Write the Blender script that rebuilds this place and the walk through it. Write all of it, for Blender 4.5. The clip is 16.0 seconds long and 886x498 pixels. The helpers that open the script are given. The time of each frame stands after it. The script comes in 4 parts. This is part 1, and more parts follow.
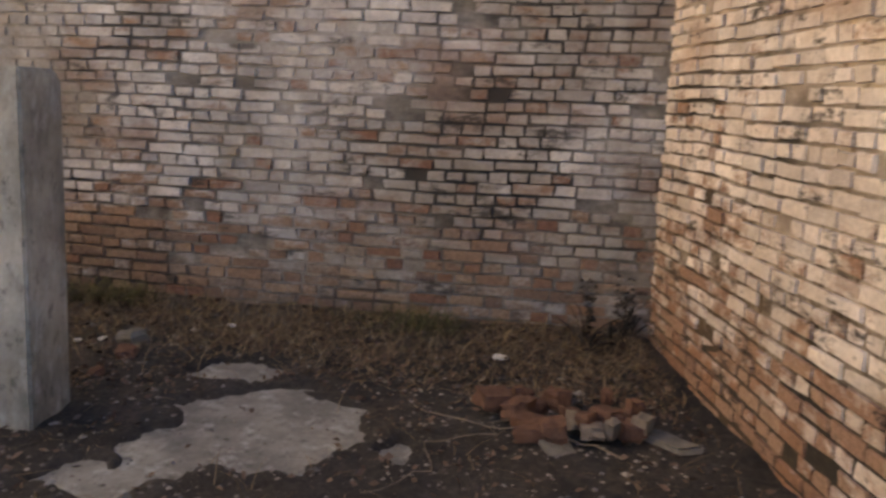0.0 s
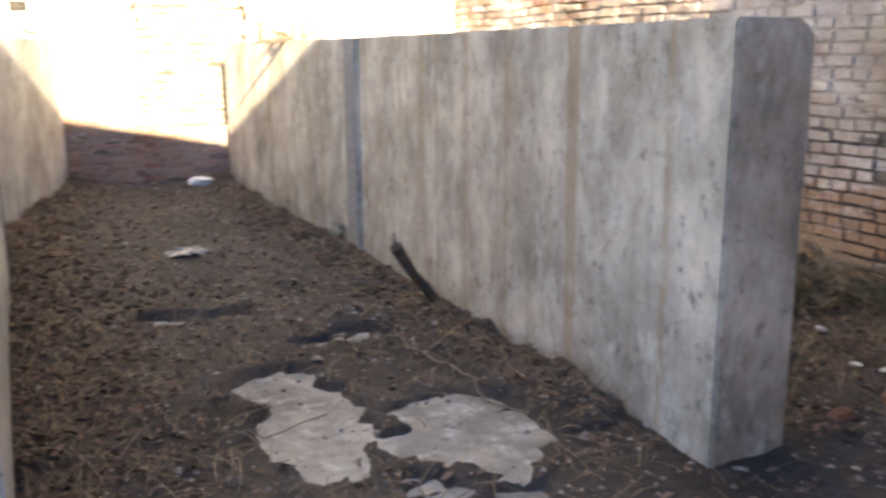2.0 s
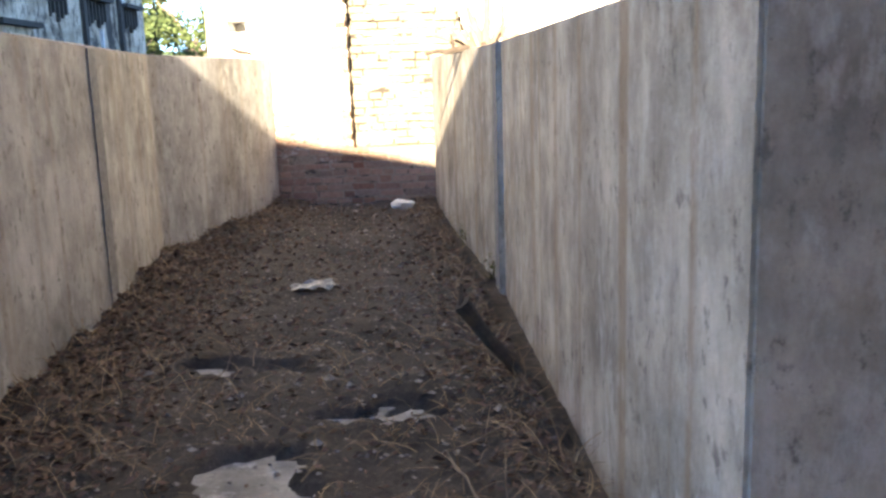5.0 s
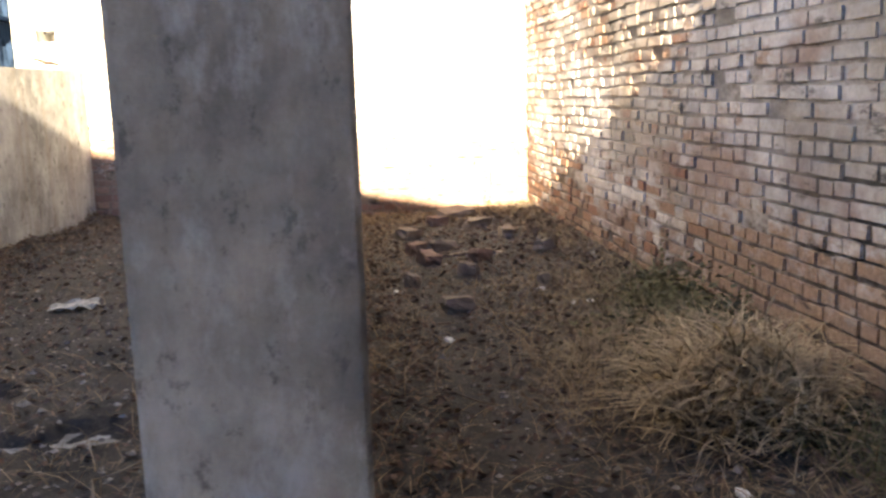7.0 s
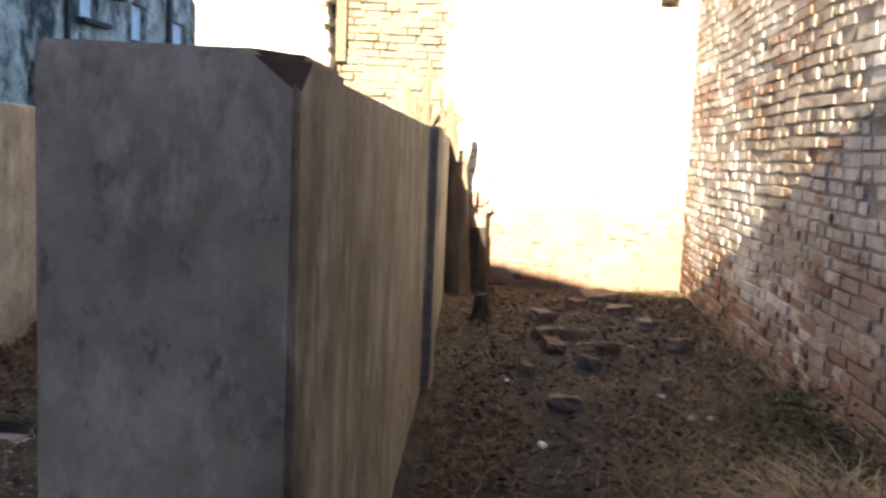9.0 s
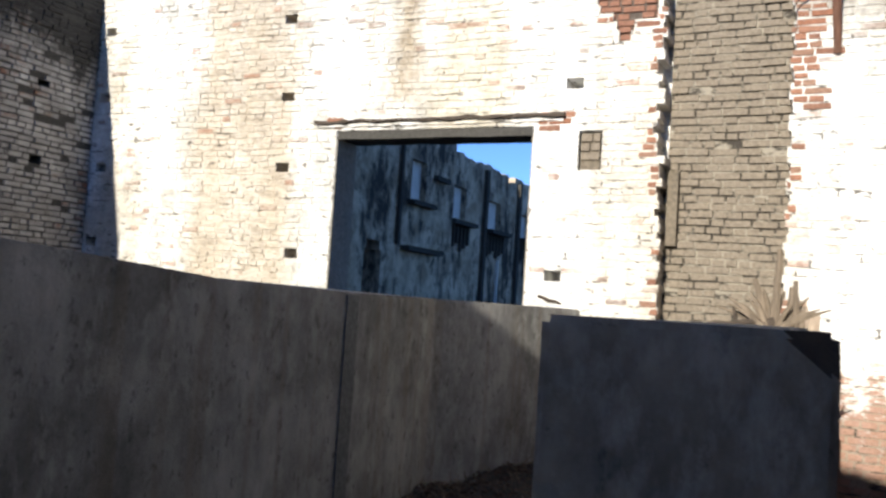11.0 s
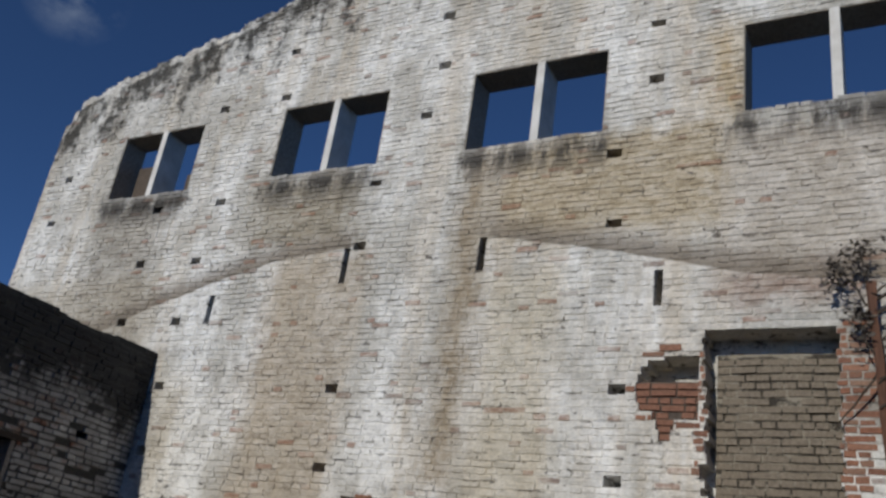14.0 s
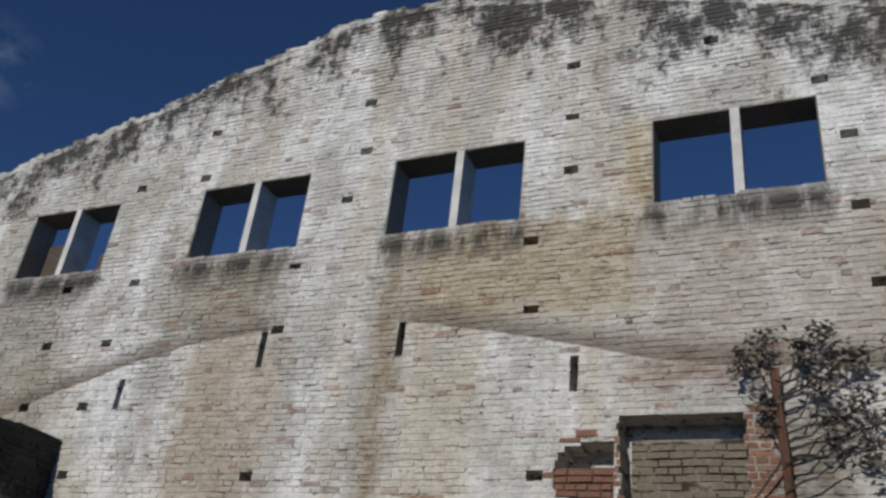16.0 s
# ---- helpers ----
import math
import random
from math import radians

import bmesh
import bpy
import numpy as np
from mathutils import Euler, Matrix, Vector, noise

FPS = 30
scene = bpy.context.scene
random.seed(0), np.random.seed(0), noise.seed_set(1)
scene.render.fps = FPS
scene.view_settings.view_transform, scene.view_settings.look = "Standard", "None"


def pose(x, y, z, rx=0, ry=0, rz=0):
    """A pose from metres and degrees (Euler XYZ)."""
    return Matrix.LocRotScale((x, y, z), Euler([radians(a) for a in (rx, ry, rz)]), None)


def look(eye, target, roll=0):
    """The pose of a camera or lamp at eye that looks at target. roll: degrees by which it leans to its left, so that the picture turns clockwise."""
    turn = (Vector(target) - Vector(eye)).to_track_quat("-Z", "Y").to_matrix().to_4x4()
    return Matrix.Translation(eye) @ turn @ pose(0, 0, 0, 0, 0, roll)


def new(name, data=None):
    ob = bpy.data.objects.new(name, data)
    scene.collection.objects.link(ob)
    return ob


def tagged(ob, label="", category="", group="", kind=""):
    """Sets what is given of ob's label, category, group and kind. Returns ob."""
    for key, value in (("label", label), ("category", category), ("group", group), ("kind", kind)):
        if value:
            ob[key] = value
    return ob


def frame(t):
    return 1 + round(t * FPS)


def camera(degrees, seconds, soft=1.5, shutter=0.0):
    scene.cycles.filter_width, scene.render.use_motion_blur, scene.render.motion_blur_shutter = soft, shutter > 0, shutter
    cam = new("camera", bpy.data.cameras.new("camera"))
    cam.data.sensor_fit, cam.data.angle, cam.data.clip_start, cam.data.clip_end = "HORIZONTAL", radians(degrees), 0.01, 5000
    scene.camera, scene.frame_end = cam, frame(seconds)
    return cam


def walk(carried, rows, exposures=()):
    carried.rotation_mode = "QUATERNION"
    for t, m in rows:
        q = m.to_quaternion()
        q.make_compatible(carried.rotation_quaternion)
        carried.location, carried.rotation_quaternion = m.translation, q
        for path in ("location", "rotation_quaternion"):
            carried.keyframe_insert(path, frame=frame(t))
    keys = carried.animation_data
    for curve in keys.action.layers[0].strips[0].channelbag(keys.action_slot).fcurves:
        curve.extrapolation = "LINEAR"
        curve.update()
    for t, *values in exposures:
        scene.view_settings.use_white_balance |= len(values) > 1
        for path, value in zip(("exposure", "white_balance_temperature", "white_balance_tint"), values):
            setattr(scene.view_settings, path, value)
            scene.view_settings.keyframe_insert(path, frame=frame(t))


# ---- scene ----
cam = camera(53.0, 16.0, soft=2.7, shutter=0.3)
PATH = [
    (0, (0.091, 0.041, 1.417), (2.037, 0.356, 1.083), 2.4),
    (0.5, (0.368, -0.098, 1.384), (2.216, 0.559, 0.993), 2.4),
    (1, (0.686, -0.157, 1.36), (2.326, 0.914, 0.955), 2.0),
    (1.5, (0.963, -0.095, 1.374), (2.256, 1.373, 0.955), 1.0),
    (2, (1.36, 0.02, 1.37), (2.097, 1.829, 0.938), -0.3),
    (2.5, (1.576, 0.123, 1.471), (1.942, 2.035, 1.014), -2.0),
    (3, (1.81, 0.347, 1.419), (1.909, 2.299, 0.992), -3.2),
    (5.5, (2.844, 0.797, 1.267), (2.872, 2.761, 0.891), -1.8),
    (6, (3.03, 0.739, 1.256), (3.144, 2.699, 0.878), -0.6),
    (6.5, (3.29, 0.946, 1.256), (3.467, 2.903, 0.884), -1.2),
    (7, (3.52, 0.86, 1.216), (3.733, 2.818, 0.869), -1.7),
    (7.5, (3.63, 0.95, 1.214), (3.827, 2.914, 0.892), -1.2),
    (8, (3.705, 1.0, 1.199), (3.856, 2.976, 0.924), 0.3),
    (8.5, (3.765, 1.05, 1.213), (3.805, 3.037, 0.985), 1.4),
    (9, (3.861, 1.043, 1.341), (3.675, 3.022, 1.122), 2.4),
    (9.5, (3.806, 1.083, 1.341), (3.452, 3.048, 1.23), 2.4),
    (10, (3.699, 1.119, 1.416), (3.123, 3.035, 1.394), 2.7),
    (10.2, (3.662, 1.09, 1.437), (3.017, 2.983, 1.454), 3.1),
    (12.5, (3.472, 1.23, 1.71), (2.495, 2.94, 2.059), 4.5),
    (13, (3.627, 1.3, 1.968), (2.638, 2.963, 2.476), 6.1),
    (13.5, (3.667, 1.291, 2.054), (2.7, 2.908, 2.726), 7.5),
    (14, (3.714, 1.254, 2.128), (2.772, 2.826, 2.93), 8.7),
    (14.5, (3.689, 1.204, 2.145), (2.78, 2.748, 3.034), 9.4),
    (15, (3.7, 1.136, 2.168), (2.846, 2.676, 3.115), 8.6),
    (15.5, (3.69, 1.125, 2.148), (2.888, 2.676, 3.123), 7.8),
    (16, (3.735, 1.128, 2.175), (2.976, 2.7, 3.151), 6.9),
]
EXPOSURES = [(0, 3.28, 11800, 15), (0.5, 4.02, 11600, 15), (1.5, 4.42, 10000, 12), (3, 3.4, 8200, 10), (5.5, 3.85, 8500, 10), (7, 3.88, 8750, 10), (9, 3.17, 8500, 10), (10, 2.12, 7400, 9), (12.5, 0.58, 6350, 7), (14, -0.24, 6300, 8), (16, -0.34, 6350, 8)]
walk(cam, [(t, look(eye, target, roll)) for t, eye, target, roll in PATH], EXPOSURES)

# ---- plan, in metres ----
WX = 5.29        # face of the long brick wall
RY = -0.36       # face of the rear brick wall
F = 9.32         # face of the tall facade
SX = -5.2        # face of the dark side wall
CLOUD = (-0.725, 0.427, 0.541)      # the way to the cloud
SUN_TO = Vector((0.075, 1.0, -0.385))

# ---- world and sun ----
world = bpy.data.worlds.new("world")
scene.world = world
world.use_nodes = True
wn = world.node_tree.nodes
sky = wn.new("ShaderNodeTexSky")
sky.sky_type = "NISHITA"
sky.sun_disc = False
sky.sun_elevation = math.asin(-SUN_TO.normalized().z)
sky.sun_rotation = math.atan2(-SUN_TO.x, -SUN_TO.y)
sky.air_density, sky.dust_density, sky.ozone_density = 0.42, 0.0, 6.0
wn["Background"].inputs["Strength"].default_value = 0.10
# one thin wisp of cloud in the clear sky
wl = world.node_tree.links
dirn = wn.new("ShaderNodeTexCoord")
mapped = wn.new("ShaderNodeMapping")
mapped.inputs["Scale"].default_value = (9, 9, 16)
wisp = wn.new("ShaderNodeTexNoise")
wisp.inputs["Scale"].default_value, wisp.inputs["Detail"].default_value, wisp.inputs["Roughness"].default_value = 2.0, 6.0, 0.6
away = wn.new("ShaderNodeVectorMath")
away.operation = "DISTANCE"
away.inputs[1].default_value = CLOUD
near = wn.new("ShaderNodeMapRange")
near.inputs["From Min"].default_value, near.inputs["From Max"].default_value, near.inputs["To Min"].default_value, near.inputs["To Max"].default_value = 0.0, 0.055, 0.30, 0.0
thin = wn.new("ShaderNodeMath")
thin.operation = "MULTIPLY"
blend = wn.new("ShaderNodeMix")
blend.data_type = "RGBA"
blend.inputs[7].default_value = (5.0, 5.6, 6.4, 1)
wl.new(dirn.outputs["Generated"], mapped.inputs[0])
wl.new(mapped.outputs[0], wisp.inputs["Vector"])
wl.new(dirn.outputs["Generated"], away.inputs[0])
wl.new(away.outputs["Value"], near.inputs["Value"])
wl.new(near.outputs[0], thin.inputs[0])
tuft = wn.new("ShaderNodeMapRange")
tuft.inputs["From Min"].default_value, tuft.inputs["From Max"].default_value = 0.44, 0.68
wl.new(wisp.outputs["Fac"], tuft.inputs["Value"])
wl.new(tuft.outputs[0], thin.inputs[1])
wl.new(thin.outputs[0], blend.inputs[0])
wl.new(sky.outputs[0], blend.inputs[6])
wl.new(blend.outputs[2], wn["Background"].inputs[0])
sun = new("sun", bpy.data.lights.new("sun", "SUN"))
sun.data.energy, sun.data.angle, sun.data.color = 3.2, radians(0.55), (1.0, 0.94, 0.85)
sun.matrix_world = look((0, 0, 30), Vector((0, 0, 30)) + SUN_TO)


# ---- materials ----
def material(name, rough=0.9):
    m = bpy.data.materials.new(name)
    m.use_nodes = True
    n, l = m.node_tree.nodes, m.node_tree.links
    b = n["Principled BSDF"]
    b.inputs["Roughness"].default_value = rough
    b.inputs["Specular IOR Level"].default_value = 0.2
    return m, n, l, b


def noise_of(n, l, vec, scale, detail=5.0, rough=0.6, stretch=None):
    if stretch:
        mp = n.new("ShaderNodeMapping")
        mp.inputs["Scale"].default_value = stretch
        l.new(vec, mp.inputs["Vector"])
        vec = mp.outputs[0]
    t = n.new("ShaderNodeTexNoise")
    t.inputs["Scale"].default_value, t.inputs["Detail"].default_value, t.inputs["Roughness"].default_value = scale, detail, rough
    l.new(vec, t.inputs["Vector"])
    return t.outputs["Fac"]


def ramp(n, l, fac, stops):
    r = n.new("ShaderNodeValToRGB")
    while len(r.color_ramp.elements) < len(stops):
        r.color_ramp.elements.new(0.5)
    for e, (p, c) in zip(r.color_ramp.elements, stops):
        e.position = p
        e.color = (*c, 1) if isinstance(c, tuple) else (c, c, c, 1)
    l.new(fac, r.inputs[0])
    return r.outputs[0]


def mix(n, l, fac, a, b, how="MIX"):
    m = n.new("ShaderNodeMix")
    m.data_type, m.blend_type = "RGBA", how
    for s, v in ((0, fac), (6, a), (7, b)):
        if isinstance(v, (int, float)):
            m.inputs[s].default_value = v if s == 0 else (v, v, v, 1)
        elif isinstance(v, tuple):
            m.inputs[s].default_value = (*v, 1)
        else:
            l.new(v, m.inputs[s])
    return m.outputs[2]


def calc(n, l, op, a, b=0.0, c=0.0):
    m = n.new("ShaderNodeMath")
    m.operation = op
    for s, v in enumerate((a, b, c)):
        if isinstance(v, (int, float)):
            m.inputs[s].default_value = v
        else:
            l.new(v, m.inputs[s])
    return m.outputs[0]


def bump(n, l, b, height, strength=0.5, distance=0.01):
    u = n.new("ShaderNodeBump")
    u.inputs["Strength"].default_value, u.inputs["Distance"].default_value = strength, distance
    l.new(height, u.inputs["Height"])
    l.new(u.outputs[0], b.inputs["Normal"])


def xyz(n, l):
    g = n.new("ShaderNodeNewGeometry")
    s = n.new("ShaderNodeSeparateXYZ")
    l.new(g.outputs["Position"], s.inputs[0])
    return g, g.outputs["Position"], s.outputs


def brick_material(name, wash, washed, mould, reds, red_low, streaks=0.5, top=None, jitter=0.12, mud=None, joint=False, south=0.0):
    """Old brick under flaking limewash. wash: how much of it is left; red_low: the height under which it has worn off; mud: a colour that shows in broad patches."""
    m, n, l, b = material(name, 0.92)
    g, pos, co = xyz(n, l)
    rnd = g.outputs["Random Per Island"]
    base = ramp(n, l, rnd, [(i / max(1, len(reds) - 1), c) for i, c in enumerate(reds)])
    fine = noise_of(n, l, pos, 38, 6, 0.7)
    base = mix(n, l, 0.75, base, ramp(n, l, fine, [(0.3, 0.45), (0.7, 1.25)]), "MULTIPLY")
    flat = (0.6, 0.6, 1.7) if streaks < 0.2 else None
    big = noise_of(n, l, pos, 0.9, 5, 0.62, flat)
    mid = noise_of(n, l, pos, 9.0, 6, 0.72, (0.7, 0.7, 1.3))
    each = calc(n, l, "MULTIPLY", calc(n, l, "SUBTRACT", rnd, 0.5), jitter)
    low = calc(n, l, "MAXIMUM", calc(n, l, "MULTIPLY", calc(n, l, "SUBTRACT", red_low, co[2]), 0.28), 0.0)
    f = calc(n, l, "ADD", calc(n, l, "MULTIPLY", big, 0.5), calc(n, l, "MULTIPLY", mid, 0.5))
    f = calc(n, l, "SUBTRACT", calc(n, l, "ADD", f, each), low)
    mask = ramp(n, l, f, [(0.5 - wash - 0.05, 0.0), (0.5 - wash + 0.05, 1.0)])
    white = mix(n, l, ramp(n, l, noise_of(n, l, pos, 2.1, 5, 0.65), [(0.35, 0.0), (0.65, 1.0)]), washed[0], washed[1])
    if mud:
        white = mix(n, l, ramp(n, l, noise_of(n, l, pos, 0.75, 5, 0.6, (0.8, 0.8, 1.3)), [(0.48, 0.0), (0.62, mud[2])]), white, mud[0])
        white = mix(n, l, ramp(n, l, noise_of(n, l, pos, 1.25, 5, 0.6, (0.6, 0.6, 1.6)), [(0.53, 0.0), (0.63, mud[2])]), white, mud[1])
    white = mix(n, l, 0.6, white, ramp(n, l, fine, [(0.25, 0.55), (0.6, 1.1)]), "MULTIPLY")
    if not joint:
        white = mix(n, l, 0.7, white, ramp(n, l, calc(n, l, "FRACT", calc(n, l, "MULTIPLY", rnd, 7.3)), [(0.0, 0.72), (1.0, 1.14)]), "MULTIPLY")
    col = mix(n, l, mask, base, white)
    s = noise_of(n, l, pos, 1.6, 6, 0.65, (1.3, 1.3, 0.16))
    patchy = noise_of(n, l, pos, 3.4, 8, 0.78, (0.7, 0.7, 1.9) if streaks < 0.2 else None)
    if joint:
        patchy = calc(n, l, "ADD", calc(n, l, "MULTIPLY", noise_of(n, l, pos, 1.15, 4, 0.6, (0.8, 0.8, 1.3)), 0.65), calc(n, l, "MULTIPLY", patchy, 0.35))
    if south:
        # damper and blacker away from the facade
        patchy = calc(n, l, "ADD", patchy, ramp(n, l, calc(n, l, "MULTIPLY", co[1], 0.1), [(0.30, south), (0.48, 0.0)]))
    dark = ramp(n, l, calc(n, l, "ADD", calc(n, l, "MULTIPLY", s, streaks), calc(n, l, "MULTIPLY", patchy, 1 - streaks)), [(0.5 + mould[0] - (0.07 if joint else 0.0), 0.0), (0.5 + mould[0] + (0.09 if joint else 0.06), mould[1])])
    col = mix(n, l, dark, col, (0.035, 0.033, 0.03))
    if top:
        rise = calc(n, l, "SUBTRACT", co[2], top[0])
        drop = calc(n, l, "ADD", calc(n, l, "MULTIPLY", rise, top[1]), calc(n, l, "ADD", calc(n, l, "MULTIPLY", s, 1.1), calc(n, l, "MULTIPLY", mid, 0.5)))
        col = mix(n, l, ramp(n, l, drop, [(0.72, 0.0), (0.98, top[2])]), col, (0.03, 0.029, 0.027))
    l.new(col, b.inputs["Base Color"])
    bump(n, l, b, calc(n, l, "ADD", fine, calc(n, l, "MULTIPLY", mid, 1.5)), 0.9, 0.006)
    return m


ARCH = [(-8.9, 4.6), (-7.0, 5.2), (-6.2, 5.5), (-5.6, 5.72), (-4.35, 6.08), (-3.6, 6.26), (-2.45, 6.38), (-0.56, 6.36), (0.35, 6.18), (1.3, 5.97), (2.06, 5.76), (3.0, 5.62), (7.0, 5.3)]
SKYLINE = [(-8.85, 9.0), (-8.6, 9.6), (-7.9, 9.85), (-6.33, 10.2), (-5.4, 10.4), (-4.28, 10.75), (-2.9, 11.12), (-2.2, 11.38), (-1.5, 11.42), (-0.6, 11.38), (0.4, 11.14), (1.7, 10.86), (3.3, 10.35), (5, 9.8), (7.0, 9.2)]
# stained fields of the facade: x from, to; z from, to; colour; strength
STAINS = [(-3.6, -2.12, -1.0, 6.3, (0.44, 0.37, 0.28), 0.66), (-4.15, -2.45, 6.45, 7.45, (0.33, 0.29, 0.22), 0.8), (-7.2, -5.75, 5.3, 7.45, (0.33, 0.30, 0.25), 0.65), (-0.98, -0.58, 3.5, 7.5, (0.34, 0.27, 0.18), 0.75),
          (-0.5, 2.1, 6.25, 7.5, (0.45, 0.37, 0.25), 0.75), (2.1, 8.0, 5.6, 7.35, (0.43, 0.36, 0.28), 0.5), (-4.95, -4.6, 1.0, 4.6, (0.46, 0.39, 0.28), 0.5), (1.9, 2.2, 7.5, 8.7, (0.52, 0.38, 0.19), 0.7),
          (3.05, 3.95, 4.2, 5.15, (0.26, 0.235, 0.20), 0.85), (-0.45, 0.4, 2.9, 5.9, (0.52, 0.46, 0.34), 0.45), (-8.9, -5.3, 4.6, 6.2, (0.42, 0.37, 0.29), 0.5), (2.0, 3.4, 5.4, 5.75, (0.30, 0.20, 0.15), 0.6)]


def facade_material(name, joint=False):
    """Limewashed brick with tan wash-down fields, the scar of a lost vault, mould under the skyline and the sills."""
    m, n, l, b = material(name, 0.93)
    g, pos, co = xyz(n, l)
    rnd = g.outputs["Random Per Island"]
    wob = calc(n, l, "MULTIPLY", calc(n, l, "SUBTRACT", noise_of(n, l, pos, 3.2, 9, 0.82, (1, 1, 0.45)), 0.5), 1.05)
    wob_z = calc(n, l, "MULTIPLY", calc(n, l, "SUBTRACT", noise_of(n, l, pos, 3.5, 6, 0.7, (1, 1, 1)), 0.5), 0.7)
    wx, wz = calc(n, l, "ADD", co[0], wob), calc(n, l, "ADD", co[2], wob_z)

    def profile(points):
        fac = calc(n, l, "MULTIPLY", calc(n, l, "ADD", co[0], 9.0), 1 / 16.0)
        r = ramp(n, l, fac, [((x + 9.0) / 16.0, z / 12.0) for x, z in points])
        return calc(n, l, "MULTIPLY", r, 12.0)

    def inside(v, lo, hi, soft):
        mr = n.new("ShaderNodeMapRange")
        mr.clamp = True
        side = calc(n, l, "MINIMUM", calc(n, l, "SUBTRACT", v, lo), calc(n, l, "SUBTRACT", hi, v))
        l.new(side, mr.inputs["Value"])
        mr.inputs["From Min"].default_value, mr.inputs["From Max"].default_value = -soft, soft
        return mr.outputs[0]

    fine = noise_of(n, l, pos, 34, 7, 0.72)
    mid = noise_of(n, l, pos, 8.5, 6, 0.75, (0.65, 0.65, 1.5))
    col = mix(n, l, ramp(n, l, noise_of(n, l, pos, 1.4, 6, 0.68, (1.2, 1.2, 0.5)), [(0.42, 0.0), (0.60, 1.0)]), (0.54, 0.52, 0.475), (0.83, 0.82, 0.79))
    cream = ramp(n, l, noise_of(n, l, pos, 1.0, 6, 0.65, (1.3, 1.3, 0.09)), [(0.48, 0.0), (0.62, 0.6)])
    col = mix(n, l, cream, col, (0.59, 0.51, 0.40))
    for x0, x1, z0, z1, colour, much in STAINS:
        f = calc(n, l, "MULTIPLY", inside(wx, x0, x1, 0.20), inside(wz, z0, z1, 0.15))
        f = calc(n, l, "MULTIPLY", f, ramp(n, l, mid, [(0.40, min(1.0, much * 1.3)), (0.64, min(1.0, much * 0.85))]))
        col = mix(n, l, f, col, colour)
    # scar of the vault: sharp below, fading upwards
    over = calc(n, l, "SUBTRACT", calc(n, l, "ADD", co[2], calc(n, l, "MULTIPLY", wob_z, 0.12)), profile(ARCH))
    band = ramp(n, l, calc(n, l, "MULTIPLY", calc(n, l, "ADD", over, 0.1), 2.0), [(0.17, 0.0), (0.21, 0.9), (0.45, 0.7), (0.85, 0.0)])
    band = calc(n, l, "MULTIPLY", band, calc(n, l, "SUBTRACT", 1.0, inside(wx, -2.35, -0.6, 0.06)))
    col = mix(n, l, band, col, (0.22, 0.185, 0.145))
    # bare bricks and the red foot of the wall
    foot = ramp(n, l, calc(n, l, "ADD", calc(n, l, "MULTIPLY", calc(n, l, "SUBTRACT", 1.05, co[2]), 0.32), calc(n, l, "MULTIPLY", mid, 1.0)), [(0.47, 0.0), (0.58, 0.85)])
    red = ramp(n, l, calc(n, l, "FRACT", calc(n, l, "MULTIPLY", rnd, 5.7)), [(0.0, (0.24, 0.10, 0.06)), (0.5, (0.34, 0.17, 0.10)), (1.0, (0.20, 0.12, 0.085))])
    col = mix(n, l, foot, col, (0.24, 0.17, 0.11) if joint else red)
    if joint:
        gaps = ramp(n, l, noise_of(n, l, pos, 6.5, 7, 0.75, (0.8, 0.8, 2.0)), [(0.545, 0.0), (0.60, 0.9)])
        col = mix(n, l, gaps, col, (0.07, 0.06, 0.05))
    else:
        odd = calc(n, l, "FRACT", calc(n, l, "MULTIPLY", rnd, 17.3))
        col = mix(n, l, calc(n, l, "MULTIPLY", ramp(n, l, odd, [(0.955, 0.0), (0.965, 0.75)]), ramp(n, l, mid, [(0.4, 1.0), (0.6, 0.35)])), col, red)
        col = mix(n, l, 0.8, col, ramp(n, l, calc(n, l, "FRACT", calc(n, l, "MULTIPLY", rnd, 7.3)), [(0.0, 0.84), (0.5, 1.0), (1.0, 1.06)]), "MULTIPLY")
        pits = ramp(n, l, noise_of(n, l, pos, 12, 7, 0.78, (0.55, 0.55, 1.9)), [(0.61, 0.0), (0.66, 0.7)])
        col = mix(n, l, pits, col, (0.13, 0.11, 0.09))
    col = mix(n, l, 0.5, col, ramp(n, l, fine, [(0.3, 0.55), (0.56, 1.08)]), "MULTIPLY")
    col = mix(n, l, 0.6, col, ramp(n, l, mid, [(0.34, 0.62), (0.52, 1.05)]), "MULTIPLY")
    # mould
    streak = noise_of(n, l, pos, 1.7, 9, 0.78, (1.3, 1.3, 0.65))
    depth = calc(n, l, "SUBTRACT", profile(SKYLINE), co[2])
    v = calc(n, l, "SUBTRACT", calc(n, l, "ADD", streak, calc(n, l, "MULTIPLY", calc(n, l, "SUBTRACT", mid, 0.5), 0.55)), calc(n, l, "MULTIPLY", depth, 0.15))
    v = calc(n, l, "SUBTRACT", v, calc(n, l, "MULTIPLY", calc(n, l, "LESS_THAN", depth, 0.14), 0.10))
    col = mix(n, l, ramp(n, l, v, [(0.35, 0.0), (0.47, 0.93)]), col, (0.04, 0.038, 0.034))
    for x0, x1 in ((-7.3, -5.5), (-4.1, -2.2), (-1.1, 0.8), (2.1, 4.05)):
        f = calc(n, l, "MULTIPLY", inside(wx, x0, x1, 0.06), inside(co[2], 7.18, 7.56, 0.16))
        f = calc(n, l, "MULTIPLY", f, ramp(n, l, noise_of(n, l, pos, 2.6, 6, 0.7, (1.6, 1.6, 0.5)), [(0.38, 0.15), (0.52, 0.95)]))
        col = mix(n, l, f, col, (0.06, 0.055, 0.05))
    l.new(col, b.inputs["Base Color"])
